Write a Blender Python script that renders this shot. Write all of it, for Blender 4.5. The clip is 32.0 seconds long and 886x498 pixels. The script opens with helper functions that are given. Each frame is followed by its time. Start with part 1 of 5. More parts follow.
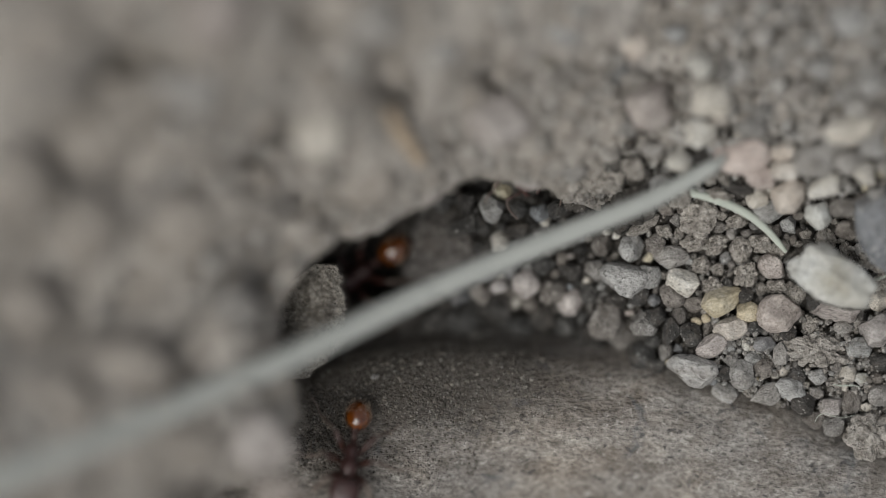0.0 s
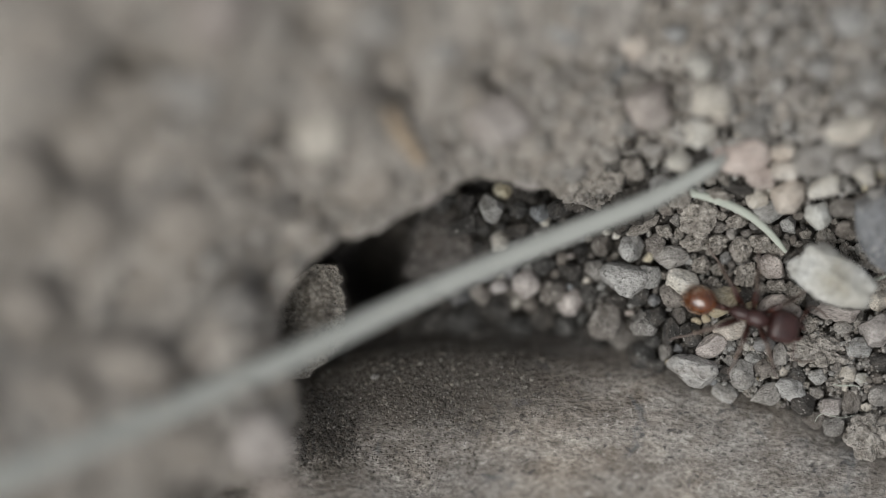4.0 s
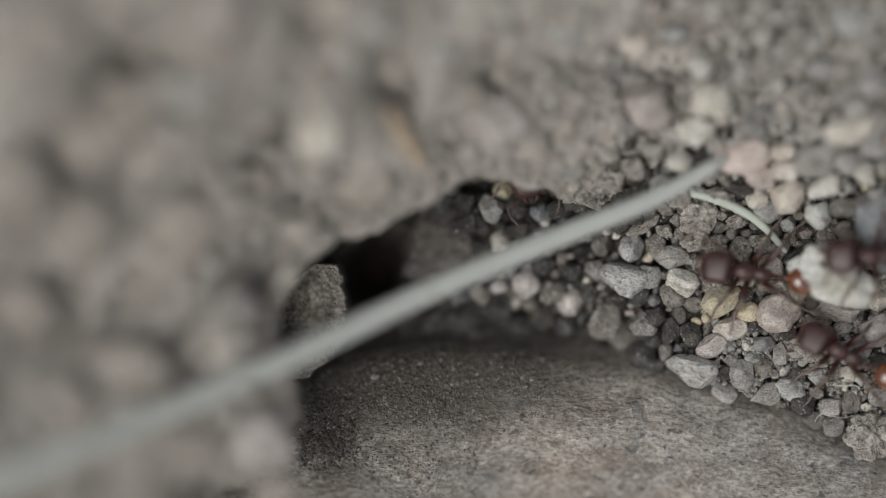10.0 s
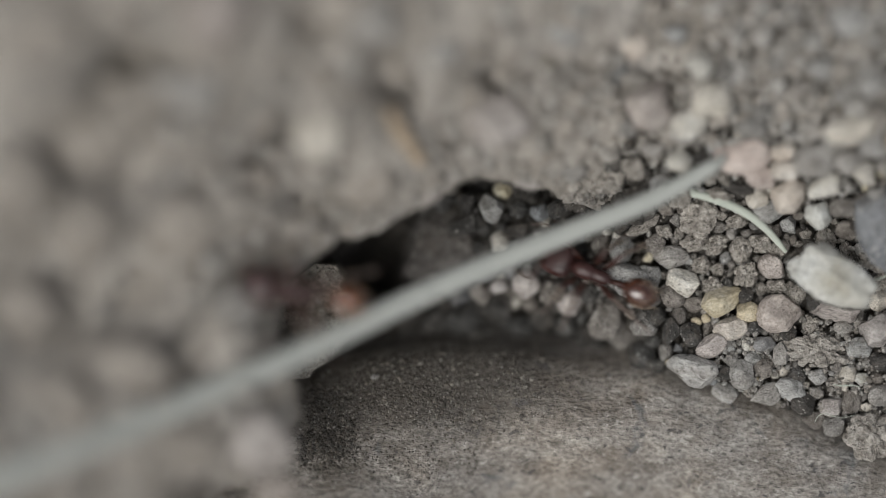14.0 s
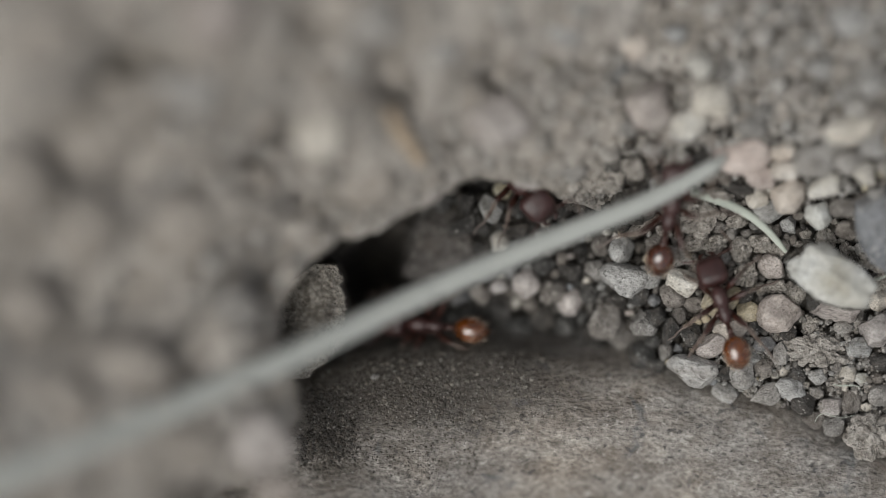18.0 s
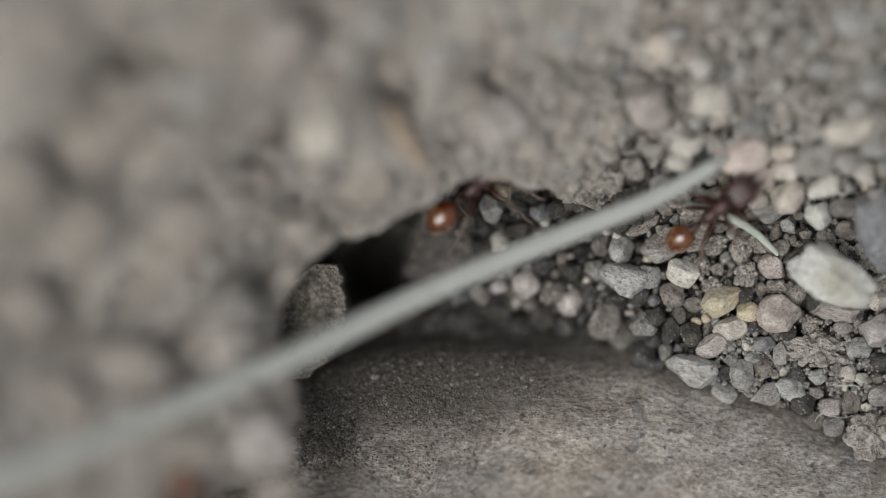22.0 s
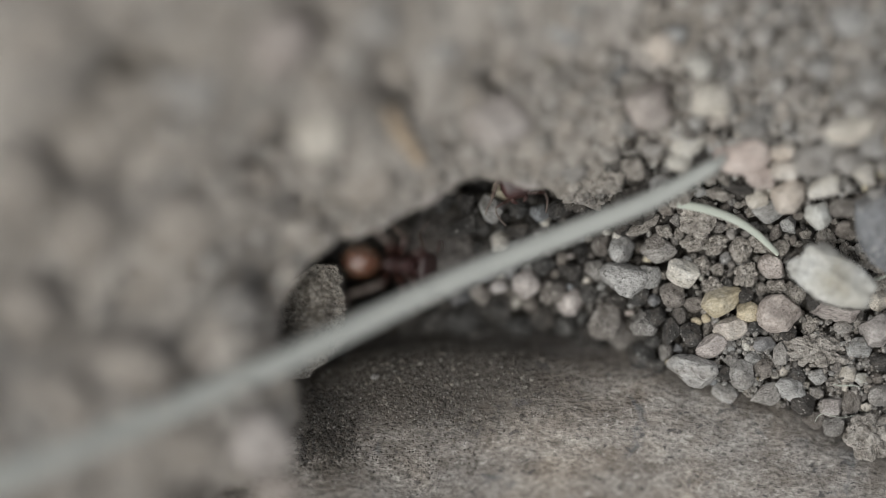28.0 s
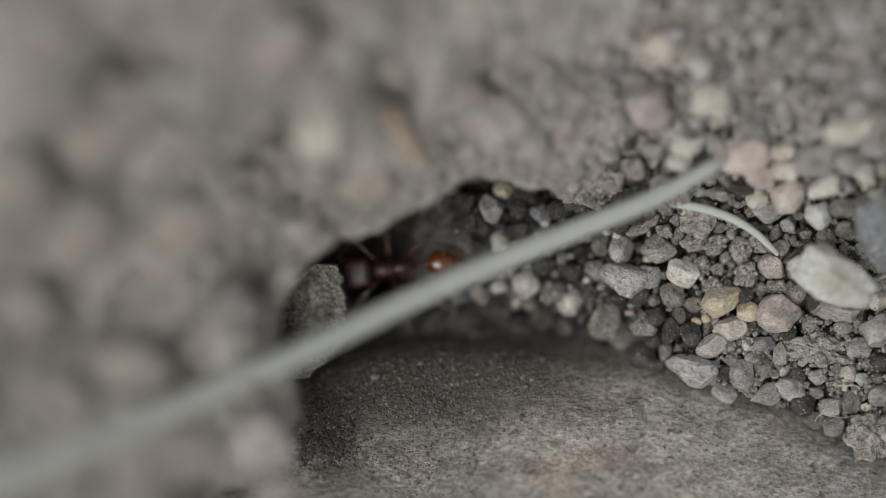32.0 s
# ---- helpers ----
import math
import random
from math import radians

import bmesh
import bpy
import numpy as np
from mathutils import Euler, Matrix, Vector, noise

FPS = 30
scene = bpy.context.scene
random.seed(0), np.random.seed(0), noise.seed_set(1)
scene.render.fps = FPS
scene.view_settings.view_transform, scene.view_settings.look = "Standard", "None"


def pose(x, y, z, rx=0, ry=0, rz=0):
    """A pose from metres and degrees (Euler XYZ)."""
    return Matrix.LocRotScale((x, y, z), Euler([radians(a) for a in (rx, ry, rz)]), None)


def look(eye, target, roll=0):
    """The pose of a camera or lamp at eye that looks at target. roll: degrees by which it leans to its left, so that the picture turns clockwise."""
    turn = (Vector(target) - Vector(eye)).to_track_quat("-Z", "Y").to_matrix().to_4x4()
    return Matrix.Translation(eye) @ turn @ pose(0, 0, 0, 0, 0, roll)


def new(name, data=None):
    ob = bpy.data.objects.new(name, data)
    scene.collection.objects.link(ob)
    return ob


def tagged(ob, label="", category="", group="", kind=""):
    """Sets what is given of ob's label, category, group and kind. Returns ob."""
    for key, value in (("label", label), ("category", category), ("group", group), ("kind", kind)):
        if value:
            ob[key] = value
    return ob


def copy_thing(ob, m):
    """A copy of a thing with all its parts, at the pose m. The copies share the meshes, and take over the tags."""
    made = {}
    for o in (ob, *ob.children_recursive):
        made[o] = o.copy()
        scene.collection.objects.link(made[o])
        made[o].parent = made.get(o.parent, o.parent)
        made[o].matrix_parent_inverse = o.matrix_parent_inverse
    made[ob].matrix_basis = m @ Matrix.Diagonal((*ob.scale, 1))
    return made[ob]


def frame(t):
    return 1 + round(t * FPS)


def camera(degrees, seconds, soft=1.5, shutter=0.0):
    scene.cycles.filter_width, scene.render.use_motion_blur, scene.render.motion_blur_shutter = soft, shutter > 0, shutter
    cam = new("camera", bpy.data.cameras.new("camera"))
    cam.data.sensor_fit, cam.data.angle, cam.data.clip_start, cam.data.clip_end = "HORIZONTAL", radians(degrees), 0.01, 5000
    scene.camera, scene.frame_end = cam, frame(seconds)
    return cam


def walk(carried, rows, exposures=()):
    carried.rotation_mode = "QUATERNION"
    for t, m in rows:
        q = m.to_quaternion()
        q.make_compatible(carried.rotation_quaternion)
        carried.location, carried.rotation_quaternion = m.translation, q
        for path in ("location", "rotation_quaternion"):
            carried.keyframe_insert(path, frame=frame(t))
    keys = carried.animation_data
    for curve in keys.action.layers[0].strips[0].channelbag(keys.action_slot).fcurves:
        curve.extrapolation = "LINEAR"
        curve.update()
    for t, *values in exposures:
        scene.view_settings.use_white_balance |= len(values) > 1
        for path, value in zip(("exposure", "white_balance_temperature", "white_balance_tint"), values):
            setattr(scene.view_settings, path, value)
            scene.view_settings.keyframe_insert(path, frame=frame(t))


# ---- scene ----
# The plan is in millimetres: x to the right, y away from the stone, z up; 0, 0, 0 is the point of sharpest focus.
MM = 0.001
HIGH = 212.8          # the lens stands this high over the focus level

cam = camera(14.0, 32.0, soft=1.0, shutter=0.4)
cam.data.dof.use_dof = True
cam.data.dof.focus_distance = (HIGH - 0.6) * MM
cam.data.dof.aperture_fstop = 4.2
STAND = pose(0, 0, HIGH * MM)
walk(cam, [(0, STAND), (32, STAND)], exposures=[(0, -0.20), (1, 0.06), (2, 0.08), (3, -0.14), (6, 0.00), (7, 0.00), (8, 0.03), (9, 0.00), (10, -0.09), (11, 0.11), (12, 0.06), (13, -0.03), (14, -0.09), (17, -0.06), (18, -0.09), (19, -0.09), (20, -0.06), (21, -0.09), (22, -0.03), (23, 0.00), (24, 0.03), (25, 0.00), (28, -0.03), (29, -0.06), (30, -0.14), (31, -0.03), (32, -0.20)])

# ---- light: an overcast day, the sun a wide soft patch high in the cloud ----
world = bpy.data.worlds.new("overcast_sky")
world.use_nodes = True
scene.world = world
sky = world.node_tree.nodes.new("ShaderNodeTexSky")
sky.sky_type, sky.sun_disc = "NISHITA", False
sky.sun_elevation, sky.sun_rotation = radians(61), radians(-135)
sky.air_density, sky.dust_density, sky.ozone_density = 1.0, 4.0, 1.0
tone = world.node_tree.nodes.new("ShaderNodeHueSaturation")
tone.inputs["Saturation"].default_value = 0.25
world.node_tree.links.new(sky.outputs[0], tone.inputs["Color"])
world.node_tree.links.new(tone.outputs[0], world.node_tree.nodes["Background"].inputs[0])
world.node_tree.nodes["Background"].inputs[1].default_value = 0.096

sun_data = bpy.data.lights.new("sun", "SUN")
sun_data.energy, sun_data.angle, sun_data.color = 1.7, radians(50), (0.99, 0.995, 0.95)
sun = new("sun", sun_data)
sun.matrix_world = look((-0.37, -0.37, 0.93), (0, 0, 0))


# ---- the lie of the land ----
def ramp(a, b, x):
    t = min(1.0, max(0.0, (x - a) / (b - a)))
    return t * t * (3 - 2 * t)


def soft_max(a, b, k=1.2):
    h = max(k - abs(a - b), 0.0) / k
    return max(a, b) + h * h * k * 0.25


# the ragged lip of the soil crust over the hollow, then its far outline under the open ground
LIP = [(-17, -16), (-12.2, -13.6), (-8.7, -12.5), (-8.9, -10.6), (-8.2, -9.3), (-8.2, -8.0), (-9.4, -5.6), (-9.2, -2.8),
       (-7.7, -0.7), (-6.1, 0.4), (-3.5, 1.2), (-1.3, 2.4), (0.5, 3.6), (2.8, 4.2), (4.8, 3.7), (7.1, 3.0), (9.2, 2.2), (11.4, 1.6)]
OUTLINE = LIP + [(12.6, 4.0), (14.5, 10), (22, 30), (34, 62), (-80, 62), (-80, -55), (-34, -55)]


def side(x, y):
    """Distance to the lip or far outline of the crust: negative under the crust."""
    best, inside = 1e9, False
    n = len(OUTLINE)
    for i in range(n):
        (ax, ay), (bx, by) = OUTLINE[i], OUTLINE[(i + 1) % n]
        dx, dy = bx - ax, by - ay
        t = min(1.0, max(0.0, ((x - ax) * dx + (y - ay) * dy) / (dx * dx + dy * dy)))
        best = min(best, (x - ax - t * dx) ** 2 + (y - ay - t * dy) ** 2)
        if (ay > y) != (by > y) and x < ax + (y - ay) / (by - ay) * dx:
            inside = not inside
    return -best ** 0.5 if inside else best ** 0.5


def lip_far(x, y):
    best = 1e9
    for (ax, ay), (bx, by) in zip(LIP, LIP[1:]):
        dx, dy = bx - ax, by - ay
        t = min(1.0, max(0.0, ((x - ax) * dx + (y - ay) * dy) / (dx * dx + dy * dy)))
        best = min(best, (x - ax - t * dx) ** 2 + (y - ay - t * dy) ** 2)
    return best ** 0.5


SEAM = [(12.2, 3.0), (12.6, 4.0), (14.5, 10), (22, 30), (34, 62)]


def seam_far(x, y):
    best = 1e9
    for (ax, ay), (bx, by) in zip(SEAM, SEAM[1:]):
        dx, dy = bx - ax, by - ay
        t = min(1.0, max(0.0, ((x - ax) * dx + (y - ay) * dy) / (dx * dx + dy * dy)))
        best = min(best, (x - ax - t * dx) ** 2 + (y - ay - t * dy) ** 2)
    return best ** 0.5


def rise(y):
    """How the open ground climbs away from the hollow."""
    return 2.5 * (1 - math.exp(-(y / 4) ** 2)) + 0.21 * y if y > 0 else 0.0


def bank(x, y):
    """The open ground right of the hollow."""
    z = -0.45 + (rise(y) if y > 0 else -0.08 * max(y, -6.0)) - 0.09 * max(0.0, -y - 6)
    return z + 0.2 * max(0.0, min(12.0, x - 19)) * ramp(-4, 0, y)


def mound(x, y):
    """The top of the raised soil round the hollow."""
    x, y = max(-60.0, min(40.0, x)), max(-45.0, min(45.0, y))
    left = 4.4 - 0.36 * x + (0.46 * y if y > 0 else -0.15 * y)
    return min(17.0, soft_max(left, bank(x, y), 2.0))


# hollows between the lumps of the crust: x, y, width, depth
DENTS = [(-21.5, 5.4, 2.0, 2.2), (-18.2, 4.6, 1.6, 2.2), (-21.5, -3.2, 2.2, 1.8), (-10.8, 4.6, 1.3, 3.4), (-9.4, 6.8, 1.2, 3.0), (-2.7, 9.3, 1.7, 2.2), (-8.4, 2.9, 1.2, 2.4),
         (-17.0, -2.0, 1.6, 1.5), (-18.5, 9.9, 1.5, 2.6), (-16.3, 11.2, 1.5, 2.4), (-7.1, 13.1, 1.6, 2.4), (-14.5, -5.8, 1.6, 1.4), (-12.8, -14.2, 1.5, 4.5), (0.8, 6.2, 1.3, 1.0), (-14.3, 3.6, 1.5, 1.6), (2.5, 9.5, 1.2, 1.6), (-9.2, 0.6, 1.3, 1.4), (-18.2, -4.4, 1.5, 1.2), (-10.6, -1.6, 1.3, 1.6), (-6.4, 2.2, 1.4, 1.2), (-9.6, -4.0, 1.5, 1.3)]


def crust(x, y):
    """The top of the crust, rounded off towards the lip and sinking into the bank at its far side."""
    z = mound(x, y) - 0.9 * math.exp(-lip_far(x, y) / 1.2) - 0.5
    for dx, dy, wide, deep in DENTS:
        r2 = (x - dx) ** 2 + (y - dy) ** 2
        if r2 < 9 * wide * wide:
            z -= 1.35 * deep * math.exp(-r2 / (wide * wide))
    w = ramp(0, 7, seam_far(x, y))
    return z * w + (bank(x, y) - 0.7) * (1 - w)


def ditch(x, y):
    """The gutter along the flat stone's edge."""
    return math.exp(-((y - edge(x)) / 2.5) ** 2) * ramp(-3, 2, x) * (1 - ramp(9, 15, x))


def hollow(x, y):
    """The floor of the hollow and of the passage under the crust."""
    z = bank(x, y) - 0.85 * rise(y) * (1 - ramp(5, 12, x))
    z -= 1.5 * (1 - ramp(3, 14, x + 0.35 * y)) * (1 - 0.45 * ramp(0, 3, y))
    z -= 2.6 * (1 - ramp(-3.5, 2.5, x))
    z -= 2.5 * ditch(x, y)
    z -= 0.7 * ramp(2.5, 5, y) * (1 - ramp(8, 11, x))
    return z


def floor(x, y):
    """The one sheet of ground: bank, hollow, passage, and the plain round about."""
    out = max(abs(x + 8) - 42, abs(y) - 34, 0.0)
    w = ramp(0, 14, out)
    z = hollow(x, y) * (1 - w) + (mound(x, y) - (1.2 if side(x, y) < 0 else 0.0)) * w if w > 0 else hollow(x, y)
    e = edge(x)
    if y < e and w < 1:
        z = z * w + (1 - w) * min(z, stone_top(x, y) - 0.7 * ramp(0, 1.2, e - y) - 1.5 * ramp(1.2, 5, e - y))
    return z


def base(x, y):
    """The ground with the shaft that leads down into the nest and two holes under the lip."""
    holes = 2.8 * math.exp(-((x - 2.3) ** 2 + (y - 4.3) ** 2) / 1.1) + 1.6 * math.exp(-((x - 5.8) ** 2 + (y - 3.5) ** 2) / 0.7)
    return floor(x, y) - holes - 7 * (1 - ramp(0.9, 2.5, math.hypot(x + 3.9, (y + 1.4) * 0.9)))


def edge(x):
    """Where the flat stone's edge runs."""
    return -5.2 - 0.018 * max(0.0, x) ** 1.83 - 0.06 * max(0.0, -x) ** 1.5


def stone_top(x, y):
    v = edge(x) - y
    rim = -2.8 + 2.2 * ramp(-2, 19, x)
    z = rim + (0.45 - rim) * (1 - math.exp(-max(v, 0.0) / 1.5))
    near = max(0.0, -9.8 - y)          # away from the hollow the face climbs on the one side and rounds off on the other
    z += (0.10 - 0.20 * ramp(-6, 4, x) + 0.09 * ramp(9, 20, x)) * (min(near, 3.0) ** 2 + 5.0 * max(0.0, min(5.0, near - 3.0)))
    if v < 1.2:
        z -= 0.5 * (1.2 - v) ** 2 * (1 - 0.6 * ramp(5, 16, x))
    return z


def boulder_top(x, y):
    """The top of the round stone lodged in the hollow."""
    r2 = ((x - 0.3) / 2.7) ** 2 + ((y - 0.2) / 2.2) ** 2
    return -3.5 + 1.9 * math.sqrt(1 - r2) if r2 < 1 else -99.0


def tread(x, y, layer):
    """The height on which an ant walks: c on the crust, b on the stones below it, on the bank or on the flat stone."""
    if layer == "c":
        return crust(x, y) + 0.25
    if y < edge(x):
        return max(floor(x, y), stone_top(x, y)) + 0.25
    on_stones = 0.9 * ramp(0, 2, y) * (1 - ramp(8, 11, x)) * ramp(-2, 1, x)
    return max(boulder_top(x, y), floor(x, y) + on_stones) + 0.25 + (0.3 + 2.0 * ditch(x, y)) * ramp(0, 0.8, y - edge(x)) * ramp(-3, 1, x)


# ---- materials ----
def shader(name, rough=0.8, spec=0.3):
    m = bpy.data.materials.new(name)
    m.use_nodes = True
    b = m.node_tree.nodes["Principled BSDF"]
    b.inputs["Roughness"].default_value = rough
    b.inputs["Specular IOR Level"].default_value = spec
    return m, m.node_tree.nodes, m.node_tree.links, b


def node(nodes, kind, **values):
    n = nodes.new("ShaderNode" + kind)
    for k, v in values.items():
        n.inputs[k].default_value = v
    return n


def ramp_node(nodes, links, fac, stops):
    r = nodes.new("ShaderNodeValToRGB")
    while len(r.color_ramp.elements) < len(stops):
        r.color_ramp.elements.new(0.5)
    for e, (at, c) in zip(r.color_ramp.elements, stops):
        e.position, e.color = at, (*c, 1)
    links.new(fac, r.inputs[0])
    return r


def mix(nodes, links, kind, fac, a, b):
    n = nodes.new("ShaderNodeMix")
    n.data_type, n.blend_type = "RGBA", kind
    for slot, v in ((0, fac), (6, a), (7, b)):
        if hasattr(v, "is_output"):
            links.new(v, n.inputs[slot])
        elif slot:
            n.inputs[slot].default_value = (*v, 1)
        else:
            n.inputs[slot].default_value = v
    return n.outputs[2]


def mineral(name, low, mid, high, grain=1800, fine=7000, bump=0.5, rough=0.85, vary="object", spread=0.35, dark=(0.05, 0.045, 0.04), light=(0.55, 0.53, 0.49), dirt=0.35, streak=1.0, grainy=1.0, blots=0.0, speck=0.75):
    """Stone or soil: mottling at two scales, dark and light mineral specks, caked dirt, a fine relief and piece-to-piece variation."""
    m, nodes, links, b = shader(name, rough, 0.25)
    co = nodes.new("ShaderNodeTexCoord").outputs["Object"]
    if vary == "object":
        info = nodes.new("ShaderNodeObjectInfo").outputs["Random"]
    else:
        info = nodes.new("ShaderNodeNewGeometry").outputs["Random Per Island"]
    shift = nodes.new("ShaderNodeVectorMath")
    shift.operation = "MULTIPLY_ADD"
    links.new(info, shift.inputs[0])
    shift.inputs[1].default_value = (0.037, 0.051, 0.043)
    links.new(co, shift.inputs[2])
    wide = nodes.new("ShaderNodeMapping")
    wide.inputs["Scale"].default_value = (1.0 / streak, 1.0, 1.0)
    links.new(shift.outputs[0], wide.inputs[0])
    co = wide.outputs[0]
    coarse = node(nodes, "TexNoise", Scale=grain, Detail=5.0, Roughness=0.62)
    small = node(nodes, "TexNoise", Scale=fine, Detail=3.0, Roughness=0.65)
    specks = node(nodes, "TexNoise", Scale=fine * 0.62, Detail=2.0, Roughness=0.55, Distortion=0.6)
    cake = node(nodes, "TexNoise", Scale=grain * 0.55, Detail=8.0, Roughness=0.75)
    for n in (coarse, small, specks, cake):
        links.new(co, n.inputs["Vector"])
    c = ramp_node(nodes, links, coarse.outputs[0], [(0.30, low), (0.5, mid), (0.70, high)]).outputs[0]
    shade = ramp_node(nodes, links, small.outputs[0], [(0.32, (1 - 0.45 * grainy,) * 3), (0.68, (1 + 0.38 * grainy,) * 3)]).outputs[0]
    c = mix(nodes, links, "MULTIPLY", 0.85, c, shade)
    is_dark = ramp_node(nodes, links, specks.outputs[0], [(0.32, (speck,) * 3), (0.40, (0, 0, 0))]).outputs[0]
    c = mix(nodes, links, "MIX", is_dark, c, dark)
    is_light = ramp_node(nodes, links, specks.outputs[0], [(0.62, (0, 0, 0)), (0.70, (0.8 * speck,) * 3)]).outputs[0]
    c = mix(nodes, links, "MIX", is_light, c, light)
    is_caked = ramp_node(nodes, links, cake.outputs[0], [(0.52, (0, 0, 0)), (0.60, (dirt, dirt, dirt))]).outputs[0]
    c = mix(nodes, links, "MIX", is_caked, c, (0.15, 0.128, 0.107))
    if blots:
        patch = node(nodes, "TexNoise", Scale=170.0, Detail=5.0, Roughness=0.6)
        spot = node(nodes, "TexNoise", Scale=420.0, Detail=6.0, Roughness=0.62, Distortion=0.4)
        for n in (patch, spot):
            links.new(shift.outputs[0], n.inputs["Vector"])
        warm = ramp_node(nodes, links, patch.outputs[0], [(0.36, (0.86, 0.86, 0.87)), (0.5, (1, 0.985, 0.975)), (0.66, (1.12, 1.07, 1.02))]).outputs[0]
        c = mix(nodes, links, "MULTIPLY", 1.0, c, warm)
        is_spot = ramp_node(nodes, links, spot.outputs[0], [(0.60, (0, 0, 0)), (0.68, (blots,) * 3)]).outputs[0]
        c = mix(nodes, links, "MIX", is_spot, c, (0.135, 0.137, 0.142))
        # damp soil on the stone by the hollow, with the rim's shade painted in
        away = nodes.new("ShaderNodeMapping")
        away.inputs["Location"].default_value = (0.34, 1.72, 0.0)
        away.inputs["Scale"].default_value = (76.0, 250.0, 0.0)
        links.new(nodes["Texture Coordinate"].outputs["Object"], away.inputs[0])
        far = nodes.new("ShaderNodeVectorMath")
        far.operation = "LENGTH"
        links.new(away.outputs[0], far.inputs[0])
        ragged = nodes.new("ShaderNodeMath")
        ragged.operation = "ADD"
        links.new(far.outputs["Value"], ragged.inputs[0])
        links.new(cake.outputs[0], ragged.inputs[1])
        soil_shade = ramp_node(nodes, links, ragged.outputs[0], [(0.0, (0.88, 0.88, 0.88)), (0.98, (0.82, 0.82, 0.82)), (1.0, (0, 0, 0))])
        soil_shade.color_ramp.elements[1].position = 0.62
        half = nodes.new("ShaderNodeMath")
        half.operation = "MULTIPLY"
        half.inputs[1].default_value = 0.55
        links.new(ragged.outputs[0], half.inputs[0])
        links.new(half.outputs[0], soil_shade.inputs[0])
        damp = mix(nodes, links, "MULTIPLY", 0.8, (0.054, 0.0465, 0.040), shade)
        c = mix(nodes, links, "MIX", soil_shade.outputs[0], c, damp)
    tint = ramp_node(nodes, links, info, [(0.0, (1 - spread, 1 - spread, 1 - spread)), (0.35, (1.0, 0.97, 0.94)), (0.7, (0.95, 0.98, 1.0)), (1.0, (1 + spread * 0.6, 1 + spread * 0.6, 1 + spread * 0.6))]).outputs[0]
    c = mix(nodes, links, "MULTIPLY", 1.0, c, tint)
    links.new(c, b.inputs["Base Color"])
    add = nodes.new("ShaderNodeMath")
    links.new(coarse.outputs[0], add.inputs[0])
    links.new(small.outputs[0], add.inputs[1])
    bp = node(nodes, "Bump", Strength=bump, Distance=0.0003)
    links.new(add.outputs[0], bp.inputs["Height"])
    links.new(bp.outputs[0], b.inputs["Normal"])
    return m


# Earth of the hollow and gaps: their shade is put into its dark colour.
EARTH = mineral("shaded_brown_earth", (0.024, 0.021, 0.018), (0.046, 0.039, 0.033), (0.085, 0.074, 0.062), 900, 5200, 0.9, 0.95, "island", 0.0)
SOIL = mineral("dry_grey_soil", (0.20, 0.18, 0.159), (0.38, 0.352, 0.318), (0.52, 0.49, 0.455), 260, 4200, 0.7, 0.95, "island", 0.0, dirt=0.25)
CLOD = mineral("crumbly_soil_clod", (0.20, 0.184, 0.164), (0.44, 0.415, 0.38), (0.68, 0.65, 0.605), 1800, 6500, 0.8, 0.6, "island", 0.45, light=(0.75, 0.73, 0.69))
GREY = mineral("grey_grit", (0.225, 0.215, 0.202), (0.36, 0.348, 0.331), (0.50, 0.487, 0.466), 1000, 6400, 0.6, 0.7, speck=0.7, grainy=0.9)
BLUE = mineral("blue_grey_grit", (0.15, 0.152, 0.155), (0.235, 0.237, 0.241), (0.33, 0.333, 0.337), 900, 6000, 0.3, 0.65, speck=0.55, grainy=0.9)
SLATE = mineral("slate", (0.11, 0.115, 0.123), (0.165, 0.171, 0.181), (0.22, 0.227, 0.238), 500, 5000, 0.3, 0.7, spread=0.0, speck=0.55, grainy=0.9)
PINK = mineral("pinkish_quartz", (0.28, 0.247, 0.228), (0.40, 0.36, 0.336), (0.55, 0.505, 0.472), 900, 6000, 0.3, 0.6, spread=0.2, speck=0.55, grainy=0.9)
DUSTY = mineral("dusty_pink_stone", (0.26, 0.228, 0.208), (0.36, 0.322, 0.297), (0.46, 0.422, 0.393), 700, 5200, 0.4, 0.8, spread=0.1, speck=0.55, grainy=0.9)
PEACH = mineral("peach_feldspar", (0.42, 0.36, 0.305), (0.55, 0.49, 0.43), (0.66, 0.61, 0.55), 800, 6000, 0.25, 0.55, spread=0.12, speck=0.55, grainy=0.9)
SALMON = mineral("salmon_feldspar", (0.40, 0.325, 0.29), (0.51, 0.432, 0.392), (0.61, 0.54, 0.50), 800, 6000, 0.25, 0.55, spread=0.0, speck=0.4, grainy=0.7)
CREAM = mineral("cream_quartz", (0.41, 0.375, 0.32), (0.57, 0.535, 0.475), (0.70, 0.675, 0.625), 900, 6000, 0.3, 0.55, spread=0.15, speck=0.55, grainy=0.9)
YELLOW = mineral("yellow_quartz", (0.42, 0.35, 0.235), (0.54, 0.475, 0.345), (0.67, 0.615, 0.50), 600, 5000, 0.2, 0.5, spread=0.1, dirt=0.12, speck=0.35, grainy=0.9)
WHITE = mineral("white_quartz", (0.37, 0.34, 0.28), (0.53, 0.51, 0.465), (0.66, 0.65, 0.62), 380, 4200, 0.35, 0.6, spread=0.08, dark=(0.34, 0.31, 0.25), light=(0.60, 0.59, 0.56), dirt=0.5, speck=0.55, grainy=0.9)
BROWN = mineral("brown_grit", (0.14, 0.125, 0.112), (0.245, 0.224, 0.204), (0.36, 0.335, 0.31), 1100, 5600, 0.7, 0.88)
